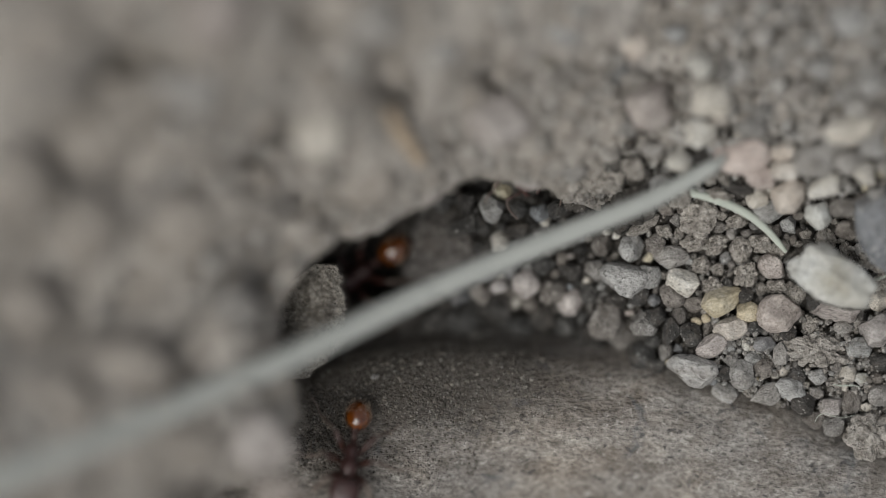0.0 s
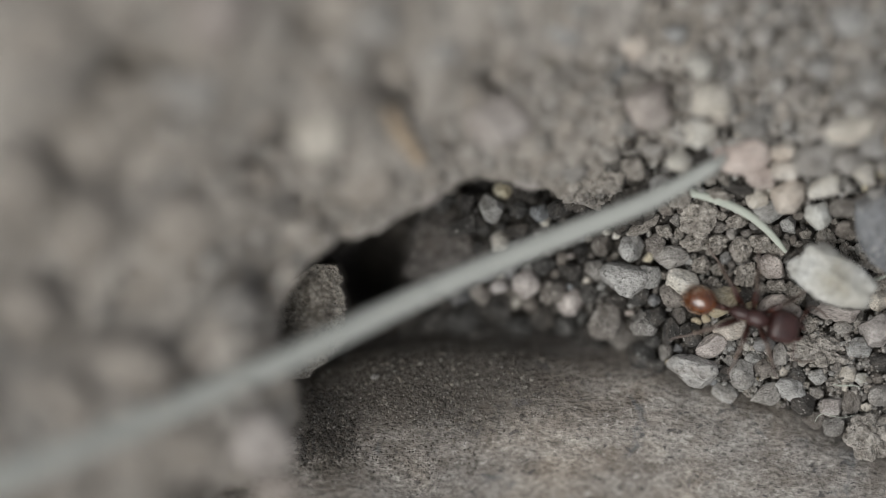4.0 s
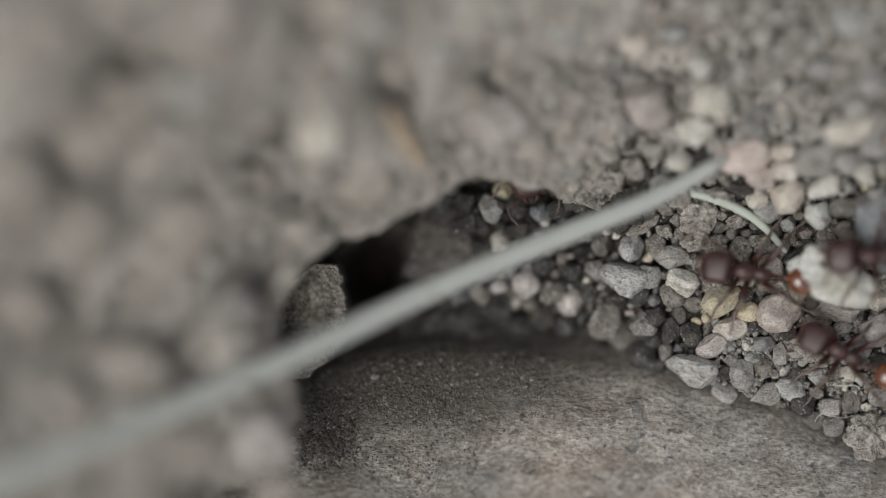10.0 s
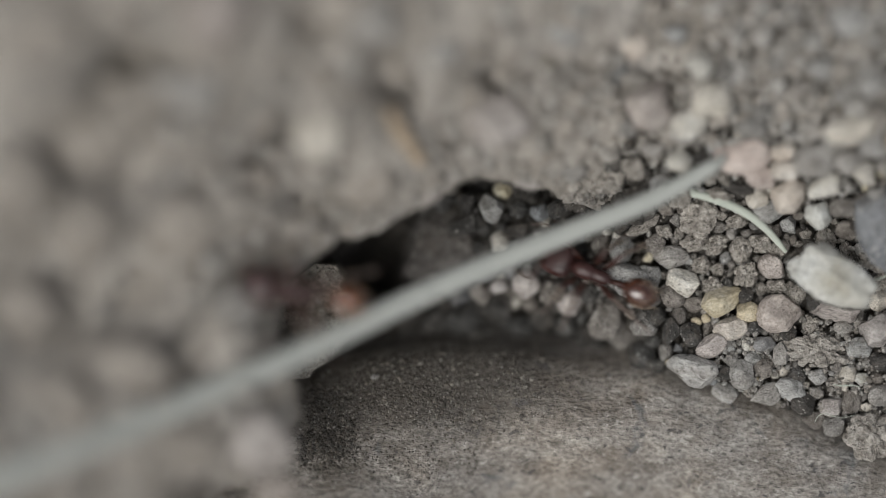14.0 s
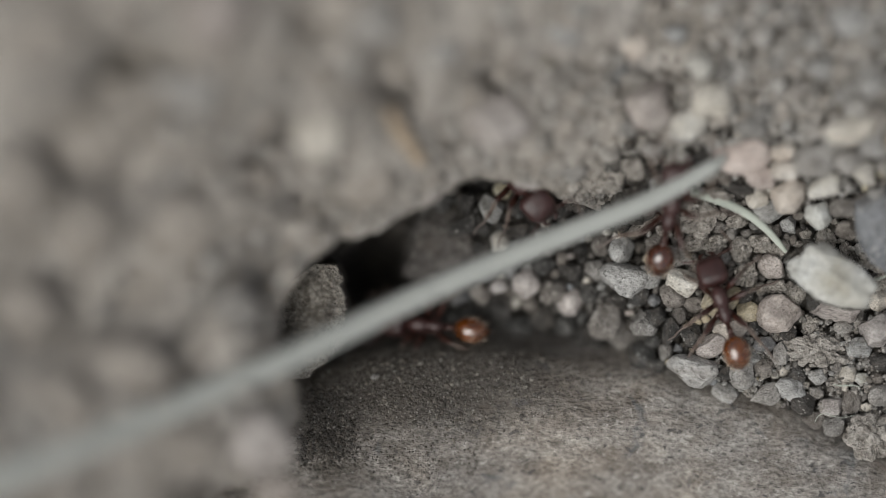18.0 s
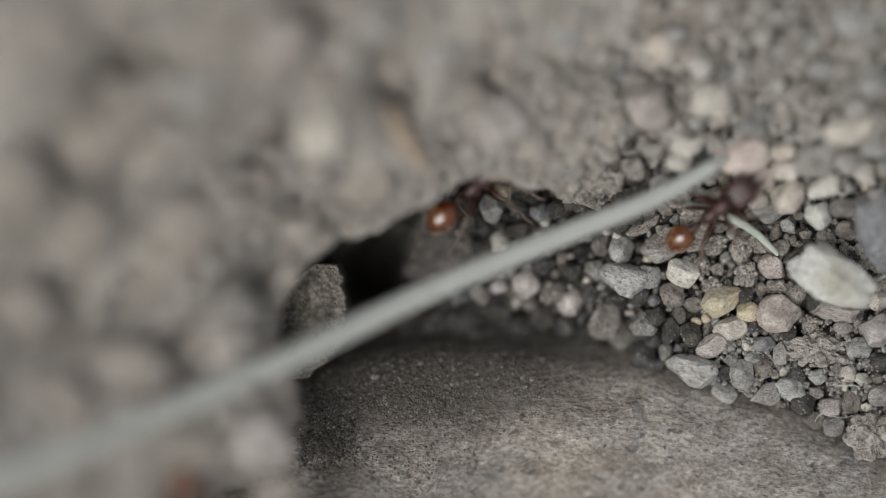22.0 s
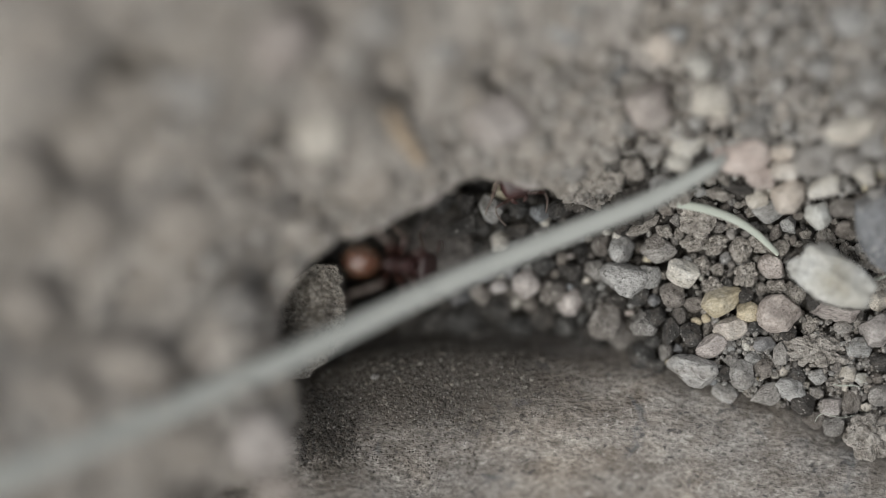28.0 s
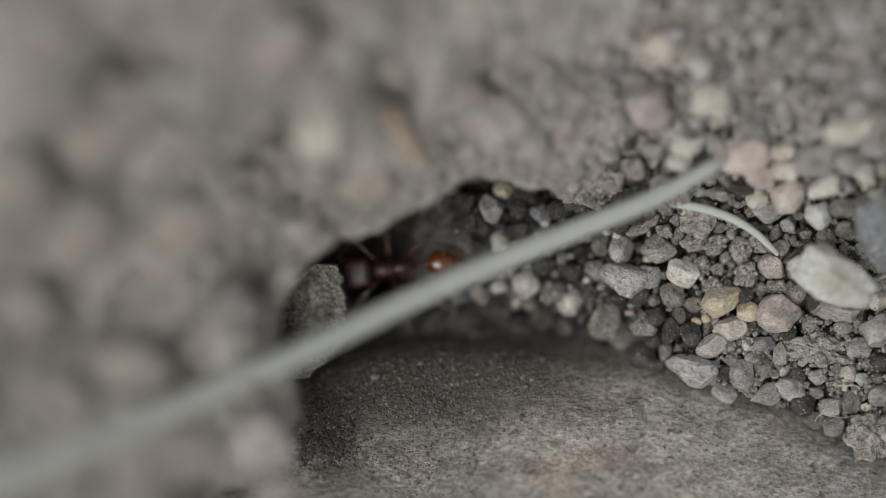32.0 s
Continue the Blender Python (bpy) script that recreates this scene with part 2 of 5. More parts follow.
# Dark bank stones, and the hollow's stones with its shade put into their colour.
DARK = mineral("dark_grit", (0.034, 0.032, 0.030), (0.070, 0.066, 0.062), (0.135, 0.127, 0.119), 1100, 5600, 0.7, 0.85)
# Damp soil on the stone; in hollow and gaps, shade painted into colour.
DAMP_SHADED = mineral("damp_shaded_grit", (0.036, 0.033, 0.029), (0.080, 0.072, 0.064), (0.15, 0.138, 0.125), 1000, 5600, 0.6, 0.8, "island", 0.5)
PALE = mineral("pale_soil_clod", (0.20, 0.185, 0.167), (0.39, 0.37, 0.342), (0.58, 0.557, 0.522), 1300, 6200, 0.8, 0.7, "island", 0.25)
GRITTY = mineral("gritty_soil", (0.25, 0.225, 0.19), (0.46, 0.427, 0.377), (0.66, 0.625, 0.565), 1300, 6200, 0.8, 0.75, "island", 0.0, dirt=0.45)
# Soil grains on the stone, and gap grit darkened in place of shade.
DUST_SHADED = mineral("shaded_soil_dust", (0.06, 0.053, 0.045), (0.13, 0.116, 0.10), (0.28, 0.257, 0.225), 1000, 5600, 0.6, 0.8, "island", 0.5)
GRAVEL = mineral("mixed_grit", (0.16, 0.148, 0.133), (0.30, 0.283, 0.262), (0.47, 0.45, 0.423), 1000, 5600, 0.6, 0.88, "island", 0.55)
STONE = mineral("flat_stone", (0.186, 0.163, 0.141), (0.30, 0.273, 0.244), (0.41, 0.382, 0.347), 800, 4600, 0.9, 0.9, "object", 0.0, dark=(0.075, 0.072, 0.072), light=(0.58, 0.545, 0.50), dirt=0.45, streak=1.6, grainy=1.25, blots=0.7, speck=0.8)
ROUND = mineral("dark_boulder", (0.06, 0.054, 0.051), (0.11, 0.101, 0.095), (0.19, 0.178, 0.167), 700, 4500, 0.8, 0.85, spread=0.0)


def dry_grass(name, low, high):
    """Bleached grass with fine lengthwise streaks."""
    m, nodes, links, b = shader(name, 0.6, 0.35)
    co = nodes.new("ShaderNodeTexCoord").outputs["UV"]
    scale = nodes.new("ShaderNodeMapping")
    scale.inputs["Scale"].default_value = (2.0, 26.0, 1.0)
    links.new(co, scale.inputs[0])
    streak = node(nodes, "TexNoise", Scale=3.0, Detail=5.0)
    links.new(scale.outputs[0], streak.inputs["Vector"])
    c = ramp_node(nodes, links, streak.outputs[0], [(0.3, low), (0.7, high)]).outputs[0]
    links.new(c, b.inputs["Base Color"])
    bp = node(nodes, "Bump", Strength=0.3, Distance=0.0001)
    links.new(streak.outputs[0], bp.inputs["Height"])
    links.new(bp.outputs[0], b.inputs["Normal"])
    return m


STRAW = dry_grass("bleached_grass", (0.33, 0.34, 0.32), (0.46, 0.47, 0.44))
ROOT = dry_grass("pale_rootlet", (0.40, 0.43, 0.37), (0.55, 0.58, 0.51))
TWIG = dry_grass("ochre_straw", (0.35, 0.27, 0.19), (0.47, 0.375, 0.275))


def cuticle(name, low, high, rough, bump=0.2, gloss=0.0):
    """The horny skin of an ant."""
    m, nodes, links, b = shader(name, rough, 0.65)
    b.inputs["Coat Weight"].default_value = gloss
    b.inputs["Coat Roughness"].default_value = 0.07
    b.inputs["Coat IOR"].default_value = 1.65
    co = nodes.new("ShaderNodeTexCoord").outputs["Object"]
    n = node(nodes, "TexNoise", Scale=1400.0, Detail=4.0)
    links.new(co, n.inputs["Vector"])
    c = ramp_node(nodes, links, n.outputs[0], [(0.3, low), (0.7, high)]).outputs[0]
    links.new(c, b.inputs["Base Color"])
    fine = node(nodes, "TexNoise", Scale=9000.0, Detail=2.0)
    links.new(co, fine.inputs["Vector"])
    bp = node(nodes, "Bump", Strength=bump, Distance=0.00004)
    links.new(fine.outputs[0], bp.inputs["Height"])
    links.new(bp.outputs[0], b.inputs["Normal"])
    return m


MAROON = cuticle("maroon_cuticle", (0.026, 0.0095, 0.0085), (0.062, 0.024, 0.021), 0.38, bump=0.8)
RUSSET = cuticle("russet_cuticle", (0.026, 0.0085, 0.006), (0.066, 0.022, 0.014), 0.32, bump=0.5)
AMBER = cuticle("amber_cuticle", (0.065, 0.0155, 0.0015), (0.17, 0.046, 0.0035), 0.22, bump=0.1, gloss=1.0)
CHESTNUT = cuticle("chestnut_cuticle", (0.036, 0.009, 0.003), (0.085, 0.022, 0.007), 0.24, bump=0.1, gloss=1.0)
SHIN = cuticle("pale_shin", (0.07, 0.045, 0.035), (0.22, 0.175, 0.15), 0.35, bump=0.3)
HAIR = cuticle("pale_hairs", (0.36, 0.28, 0.20), (0.5, 0.42, 0.33), 0.4)
BLACK = cuticle("black_eye", (0.01, 0.01, 0.01), (0.02, 0.02, 0.02), 0.15)


# ---- makers ----
def mesh_of(name, verts, faces, material, smooth=True):
    """A mesh from vertices in millimetres."""
    me = bpy.data.meshes.new(name)
    me.from_pydata([(x * MM, y * MM, z * MM) for x, y, z in verts], [], faces)
    if smooth:
        me.polygons.foreach_set("use_smooth", [True] * len(me.polygons))
    me.materials.append(material)
    me.update()
    return me


def part(name, me, parent, m=None, label=""):
    ob = new(name, me)
    ob.parent = parent
    if m is not None:
        ob.matrix_basis = m
    if label:
        ob["label"] = label
    return ob


def rough_height(x, y, big, small):
    v = Vector((x, y, 3.7))
    return big * noise.fractal(v * 0.24, 1.0, 2.0, 3) + small * noise.fractal(v * 1.7, 0.9, 2.1, 4)


# ---- the ground: one sheet out to the horizon ----
def steps(lo, hi, fine):
    """Even steps over the near ground, then growing ones out to the far distance."""
    xs = [lo + i * fine for i in range(int((hi - lo) / fine) + 1)]
    a, b, d = xs[0], xs[-1], fine
    while b < 40000:
        d *= 1.6
        a, b = a - d, b + d
        xs = [a] + xs + [b]
    return xs


def build_ground():
    xs, ys = steps(-30, 34, 0.3), steps(-22, 24, 0.3)
    verts, faces = [], []
    for y in ys:
        for x in xs:
            z = base(x, y)
            near = abs(x) < 60 and abs(y) < 60
            z += rough_height(x, y, 0.35, 0.28) - 1.4 * ramp(-6, 2, x) if near else 0.0
            verts.append((x, y, z))
    n = len(xs)
    for j in range(len(ys) - 1):
        for i in range(n - 1):
            a = j * n + i
            faces.append((a, a + 1, a + n + 1, a + n))
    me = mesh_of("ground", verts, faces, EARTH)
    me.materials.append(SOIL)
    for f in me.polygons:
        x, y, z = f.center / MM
        # earth that carries the hollow's shade in its colour gives way to pale soil
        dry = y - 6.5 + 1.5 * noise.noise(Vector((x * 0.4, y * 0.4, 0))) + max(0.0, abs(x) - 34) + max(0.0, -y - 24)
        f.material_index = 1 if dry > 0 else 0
    return tagged(new("ground", me), "bare grey-brown soil sloping into a dark hollow", "ground", kind="structure")


def build_crust():
    """The slab of caked soil that overhangs the hollow, with a crumbled underside."""
    fine = 0.32
    xs = [-31 + i * fine for i in range(int(50 / fine))]
    ys = [-20 + i * fine for i in range(int(42 / fine))]
    far = [-80, -70, -60, -52, -45, -40, -36, -33]
    xs, ys = far + xs + [19.5, 21, 24, 28, 34], [-55, -45, -38, -32, -27, -23, -21] + ys + [23, 25, 28, 32, 38, 46, 54, 62]
    spots, keep = {}, {}
    for j, y in enumerate(ys):
        for i, x in enumerate(xs):
            s = side(x, y) + (0.35 * noise.fractal(Vector((x * 0.9, y * 0.9, 8)), 0.8, 2.1, 4) if abs(x) < 30 else 0)
            keep[i, j] = s
            if s < 0.9 * fine:
                nx, ny = x, y
                if s > -0.6 * fine:
                    gx, gy = side(x + 0.05, y) - side(x - 0.05, y), side(x, y + 0.05) - side(x, y - 0.05)
                    g = math.hypot(gx, gy) or 1
                    nx, ny = x - s * gx / g, y - s * gy / g
                spots[i, j] = (nx, ny)
    verts, top, low, faces = [], {}, {}, []
    for (i, j), (x, y) in spots.items():
        d = max(0.0, -keep[i, j])
        outer = ramp(0, 10, max(abs(x + 8) - 46, abs(y) - 38, 0.0))
        z = crust(x, y) + rough_height(x, y, 0.95, 0.36) * (0.45 + 0.55 * ramp(0, 3, d)) - 2.6 * outer
        top[i, j] = len(verts)
        verts.append((x, y, z))
        thick = 0.5 + 2.4 * ramp(0, 4.5, d)
        low[i, j] = len(verts)
        verts.append((x + 0.12 * noise.noise(Vector((x, y, 1))), y, z - thick - 0.3 * noise.noise(Vector((x * 1.3, y * 1.3, 4)))))
    edges = {}
    for j in range(len(ys) - 1):
        for i in range(len(xs) - 1):
            q = [(i, j), (i + 1, j), (i + 1, j + 1), (i, j + 1)]
            if all(k in top for k in q):
                faces.append([top[k] for k in q])
                faces.append([low[k] for k in reversed(q)])
                for a, b in zip(q, q[1:] + q[:1]):
                    edges[a, b] = True
    for a, b in edges:
        if (b, a) not in edges:
            faces.append((top[a], low[a], low[b], top[b]))
    return tagged(new("soil_crust", mesh_of("soil_crust", verts, faces, SOIL)), "caked grey-brown soil crust overhanging the ant nest hollow", "soil", kind="structure")


def stone_face(x, y):
    """The uneven face of the flat stone."""
    p = Vector((x, y, 0))
    back = 0.22 * noise.fractal(Vector((x * 0.5, 2, 0)), 1, 2, 4)
    return stone_top(x, y - back) + 0.32 * noise.fractal(p * 0.22, 1, 2, 3) + 0.06 * noise.fractal(p * 2.3, 0.8, 2.1, 4)


def build_stone():
    """The broad flat stone at the hollow's foot: a rounded rim and a fine pitted face."""
    us = [-20 + 0.3 * i for i in range(210)]
    vs = [-1.6 + 0.3 * i for i in range(90)] + [26 + 1.5 * i for i in range(8)]
    verts, faces = [], []
    for v in vs:
        for u in us:
            y = edge(u) - v + 0.22 * noise.fractal(Vector((u * 0.5, 2, 0)), 1, 2, 4)
            z = stone_face(u, y)
            if v < -0.6:
                z -= 1.2 * (-0.6 - v)
            verts.append((u, y, z))
    n, rows = len(us), len(vs)
    for j in range(rows - 1):
        for i in range(n - 1):
            a = j * n + i
            faces.append((a, a + n, a + n + 1, a + 1))
    rim = list(range(n)) + [j * n + n - 1 for j in range(1, rows)] + [(rows - 1) * n + i for i in range(n - 2, -1, -1)] + [j * n for j in range(rows - 2, 0, -1)]
    first = len(verts)
    for k in rim:
        x, y, z = verts[k]
        verts.append((x, y, -9.0))
    for k in range(len(rim)):
        a, b = k, (k + 1) % len(rim)
        faces.append((rim[a], rim[b], first + b, first + a))
    faces.append([first + k for k in range(len(rim))][::-1])
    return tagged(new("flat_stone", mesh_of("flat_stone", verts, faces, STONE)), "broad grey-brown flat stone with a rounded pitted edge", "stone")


build_ground()
build_crust()
build_stone()


# ---- pebbles ----
def lump(seed, cuts, wob, level=4, flat=1.0, crumbs=0.0, often=1.0):
    """A stone of about 1 mm radius: a ball cut by random planes, its edges worn, its skin uneven."""
    r = random.Random(seed)
    bm = bmesh.new()
    bmesh.ops.create_icosphere(bm, subdivisions=level, radius=1.0)
    planes = []
    for _ in range(cuts):
        d = Vector((r.gauss(0, 1), r.gauss(0, 1), r.gauss(0, 1))).normalized()
        planes.append((d, r.uniform(0.62, 0.88)))
    o = Vector((r.random() * 50, r.random() * 50, r.random() * 50))
    verts = []
    for v in bm.verts:
        p = v.co.copy()
        for d, at in planes:
            over = p.dot(d) - at
            if over > 0:
                p -= d * over * 0.97
        p *= 1 + wob * noise.fractal(p * 1.3 + o, 1.0, 2.0, 3) + 0.3 * wob * noise.fractal(p * 5.0 + o, 0.8, 2.0, 3)
        if crumbs:
            a, b = noise.voronoi(p * (2.2 * often) + o)[0][0], noise.voronoi(p * (5.5 * often) + o)[0][0]
            p *= 1 + crumbs * (0.28 - 0.9 * a * a) + 0.5 * crumbs * (0.28 - 0.9 * b * b) + 0.12 * crumbs * noise.noise(p * 14 + o)
        elif level > 3:
            p *= 1 + 0.035 * noise.fractal(p * 9.0 + o, 0.7, 2.0, 3)
        verts.append((p.x, p.y, p.z * flat))
    faces = [[v.index for v in f.verts] for f in bm.faces]
    bm.free()
    return verts, faces


def crumble(seed, count, low, high, spread=0.62):
    """A clod of about 1 mm radius: one skin over many grains of soil caked together."""
    r = random.Random(seed)
    bm = bmesh.new()
    bmesh.ops.create_icosphere(bm, subdivisions=5, radius=1.0)
    ways = np.array([v.co for v in bm.verts])
    ways /= np.linalg.norm(ways, axis=1)[:, None]
    reach = np.full(len(ways), 0.56)
    for _ in range(count):
        c = np.array([r.gauss(0, 1), r.gauss(0, 1), r.gauss(0, 1)])
        c *= spread * r.uniform(0.75, 1.1) / np.linalg.norm(c)
        size = low * (high / low) ** (r.random() ** 1.5)
        along_c = ways @ c
        inner = size * size - (c @ c - along_c ** 2)
        hit = np.where(inner > 0, along_c + np.sqrt(np.maximum(inner, 0)), 0)
        for _ in range(4):          # broken faces of the grain
            d = np.array([r.gauss(0, 1), r.gauss(0, 1), r.gauss(0, 1)])
            d /= np.linalg.norm(d)
            facing = ways @ d
            cut = np.where(facing > 0.05, (c @ d + size * r.uniform(0.5, 0.85)) / np.maximum(facing, 0.05), 9)
            hit = np.minimum(hit, np.maximum(cut, 0))
        reach = np.maximum(reach, hit)
    o = Vector((r.random() * 50, r.random() * 50, r.random() * 50))
    verts = [tuple(Vector(w) * (h + 0.05 * noise.fractal(Vector(w) * 7 + o, 0.7, 2, 3))) for w, h in zip(ways, reach)]
    faces = [[v.index for v in f.verts] for f in bm.faces]
    bm.free()
    return verts, faces


ANGULAR = [mesh_of("pebble", *lump(10 + i, 13, 0.09), GREY) for i in range(8)]
SMOOTH = [mesh_of("pebble", *lump(30 + i, 10, 0.10), GREY) for i in range(7)]
CRUMB = [mesh_of("soil_clod", *crumble(50 + i, 40, 0.14, 0.46), CLOD, False) for i in range(8)]
CHIPS = [mesh_of("pebble", *lump(70 + i, 14, 0.12, 3), GREY) for i in range(10)]      # plainer shapes for the small ones
COUNT = [0]
PLACED = []      # x, y and radius of each stone on the bank
KINDS = {
    "grey": (GREY, ANGULAR, "pebble", "grey angular grit pebble in the gravel", "pebbles of the gravel bank"),
    "blue": (BLUE, ANGULAR, "pebble", "dark blue-grey angular pebble in the gravel", "pebbles of the gravel bank"),
    "pink": (PINK, SMOOTH, "pebble", "pinkish rounded quartz pebble in the gravel", "pebbles of the gravel bank"),
    "dusty": (DUSTY, SMOOTH, "pebble", "dusty pinkish stone on the soil crust", "stones on the crust"),
    "peach": (PEACH, SMOOTH, "pebble", "peach-coloured rounded pebble in the gravel", "pebbles of the gravel bank"),
    "salmon": (SALMON, SMOOTH, "pebble", "salmon-pink rounded pebble in the gravel", "pebbles of the gravel bank"),
    "cream": (CREAM, ANGULAR, "pebble", "cream-coloured chipped quartz pebble in the gravel", "pebbles of the gravel bank"),
    "yellow": (YELLOW, SMOOTH, "pebble", "translucent yellow quartz pebble in the gravel", "pebbles of the gravel bank"),
    "white": (WHITE, ANGULAR, "pebble", "white quartz pebble lying in the gravel", "pebbles of the gravel bank"),
    "brown": (BROWN, ANGULAR, "pebble", "brown earthy grit pebble in the gravel", "pebbles of the gravel bank"),
    "dark": (DARK, ANGULAR, "pebble", "dark grit pebble among the gravel", "pebbles of the gravel bank"),
    "clod": (CLOD, CRUMB, "soil_clod", "crumbly grey-brown soil clod among the gravel", "soil clods"),
    "boulder": (ROUND, SMOOTH, "pebble", "dark smooth round stone inside the hollow", "pebbles of the gravel bank"),
    "pale": (PALE, CRUMB, "soil_clod", "large pale crumbly soil clod beside the flat stone", "soil clods"),
    "lump": (SOIL, CRUMB, "soil_clod", "pale grey-brown soil lump on the crust", "soil clods"),
}


def pebble(x, y, long, wide, turn, kind, level="base", rise=0.55, tall=0.85):
    """One stone: centre, length and width in mm, turn in degrees; it sits in the ground by about half."""
    material, shapes, name, label, group = KINDS[kind]
    COUNT[0] += 1
    r = random.Random(COUNT[0])
    big = name == "soil_clod" and long > 2.0
    if big:
        if level == "base" and rise == 0.55:
            rise, tall = 0.5, 0.6
        if level == "crust":
            v, f = lump(80 + COUNT[0], 3, 0.16, 5, 1.0, 0.34, 1.0 + 0.35 * long)
        else:
            v, f = crumble(80 + COUNT[0], 130, 0.3 / long, 0.9 / long, 0.75)
        ob = new(name, mesh_of(name, [(a * long / 1.85, b * wide / 1.85, c * tall * wide / 1.85) for a, b, c in v], f, material, level == "crust"))
    else:
        shapes = CHIPS if name == "pebble" and long < 0.9 else shapes
        ob = new(name, shapes[COUNT[0] % len(shapes)])
    ob.material_slots[0].link = "OBJECT"
    ob.material_slots[0].material = material
    if level == "crust" and rise == 0.55:
        rise, tall = 0.3, 0.68
    z = {"crust": crust, "stone": stone_face, "base": base}[level](x, y)
    if level == "base":
        PLACED.append((x, y, (long + wide) / 4))
    h = tall * wide / 2
    ob.matrix_basis = pose(x * MM, y * MM, (z + rise * h) * MM, r.uniform(-12, 12), r.uniform(-12, 12), turn)
    if not big:
        ob.matrix_basis = ob.matrix_basis @ Matrix.Diagonal((long / 1.85, wide / 1.85, tall * wide / 1.85, 1))
    return tagged(ob, label, "soil clod" if "clod" in name else "pebble", group)


# the stones that can be told apart, over the bank, in the hollow and on the crust
pebble(9.88, 8.27, 1.31, 1.25, 0, "white")
pebble(11.98, 8.38, 2.88, 2.74, 20, "pink")
pebble(15.52, 8.61, 2.87, 2.02, 0, "white")
shoved_pale = pebble(14.77, 6.66, 2.04, 1.71, 10, "cream")
pebble(13.79, 5.13, 1.72, 1.52, 30, "cream")
pebble(12.20, 5.78, 1.38, 1.32, 0, "grey")
pebble(17.30, 5.46, 3.17, 2.11, 0, "salmon")
pebble(18.52, 4.19, 1.79, 1.33, -20, "salmon")
pebble(19.96, 4.71, 2.05, 1.32, 0, "peach")
pebble(20.25, 3.08, 2.19, 2.12, 0, "peach")
pebble(18.42, 3.01, 1.53, 1.20, 20, "cream")
pebble(19.12, 2.16, 1.80, 1.40, 0, "grey")
pebble(22.03, 1.96, 1.79, 1.73, 0, "white")
pebble(22.28, 3.66, 2.12, 1.59, 30, "cream")
pebble(21.54, 5.12, 2.77, 1.85, 0, "grey")
pebble(23.55, 6.95, 3.40, 1.50, 12, "cream")
pebble(24.38, 4.43, 1.38, 1.38, 0, "cream")
pebble(23.63, 1.13, 1.53, 1.20, -10, "brown")
pebble(23.41, 2.42, 1.79, 1.19, 0, "brown")
pebble(15.03, 1.87, 2.20, 2.07, 0, "clod")
pebble(14.90, 0.43, 1.87, 1.27, 20, "clod")
pebble(17.27, 1.63, 1.47, 0.93, 0, "clod")
pebble(16.17, 0.30, 1.87, 1.27, 30, "clod")
pebble(17.64, -0.03, 1.67, 1.47, 70, "clod")
pebble(18.77, 0.30, 1.67, 1.40, 0, "clod")
shoved_grey = pebble(11.08, 0.03, 1.74, 1.54, 70, "grey")
pebble(9.33, 0.30, 1.54, 1.14, 80, "brown")
shoved_angular = pebble(13.46, -0.50, 2.00, 1.40, 0, "grey")
pebble(19.39, -1.03, 1.60, 1.34, -30, "pink")
pebble(10.75, -1.75, 2.95, 2.35, -10, "grey")
pebble(12.14, -1.64, 1.61, 1.34, 80, "grey")
shoved_cream = pebble(14.22, -1.97, 2.34, 1.60, -25, "cream")
pebble(16.28, -3.14, 2.67, 1.67, 28, "yellow")
pebble(17.95, -3.70, 1.47, 1.33, 0, "yellow")
pebble(16.91, -4.64, 1.93, 1.40, 0, "peach")
pebble(19.75, -3.74, 2.47, 2.20, 20, "pink")
pebble(23.15, -3.64, 3.47, 1.13, -12, "pink")
pebble(25.61, -4.80, 2.13, 2.07, 0, "pink")
pebble(17.89, -1.50, 1.80, 1.60, 60, "clod")
pebble(17.82, -2.70, 1.20, 1.00, 0, "dark")
pebble(19.72, -2.24, 1.47, 1.00, 0, "clod")
pebble(20.81, -2.84, 1.53, 1.13, 70, "clod")
pebble(21.61, -4.37, 1.27, 1.13, 0, "clod")
pebble(23.61, -4.70, 1.13, 1.00, 0, "grey")
pebble(21.86, -5.97, 4.13, 2.20, -5, "pale")
pebble(14.75, -7.11, 2.94, 2.14, -12, "grey")
pebble(17.61, -7.37, 1.67, 1.67, 0, "grey")
pebble(16.74, -8.50, 1.88, 1.14, -28, "grey")
pebble(19.08, -8.54, 1.94, 1.33, 20, "grey")
pebble(20.42, -8.24, 2.00, 1.40, -25, "grey")
pebble(22.89, -9.18, 1.60, 1.20, 0, "pink")
pebble(9.83, -4.25, 2.43, 2.30, 60, "brown")
pebble(11.94, -4.39, 1.88, 1.68, 40, "brown")
pebble(13.43, -4.85, 1.74, 1.14, 80, "dark")
pebble(14.61, -5.04, 1.40, 1.33, 0, "dark")
pebble(15.77, -5.70, 1.80, 1.33, 20, "pink")
pebble(16.97, -6.50, 0.93, 0.87, 0, "grey")
pebble(17.93, -5.63, 0.93, 0.73, 80, "cream")
pebble(7.64, -3.18, 1.62, 1.56, 0, "pink")
pebble(4.94, -2.13, 1.69, 1.56, 80, "pink")
pebble(6.56, -2.50, 1.83, 1.56, 60, "brown")
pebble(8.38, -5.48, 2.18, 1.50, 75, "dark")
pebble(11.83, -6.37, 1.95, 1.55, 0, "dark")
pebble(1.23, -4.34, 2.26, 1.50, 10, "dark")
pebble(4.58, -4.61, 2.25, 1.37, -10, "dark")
pebble(5.20, -5.37, 1.50, 0.75, -20, "white")
pebble(3.38, 0.37, 1.42, 1.35, 0, "cream")
pebble(2.90, 2.45, 1.70, 1.50, 110, "grey")
pebble(5.81, 2.15, 1.34, 1.08, 0, "blue")
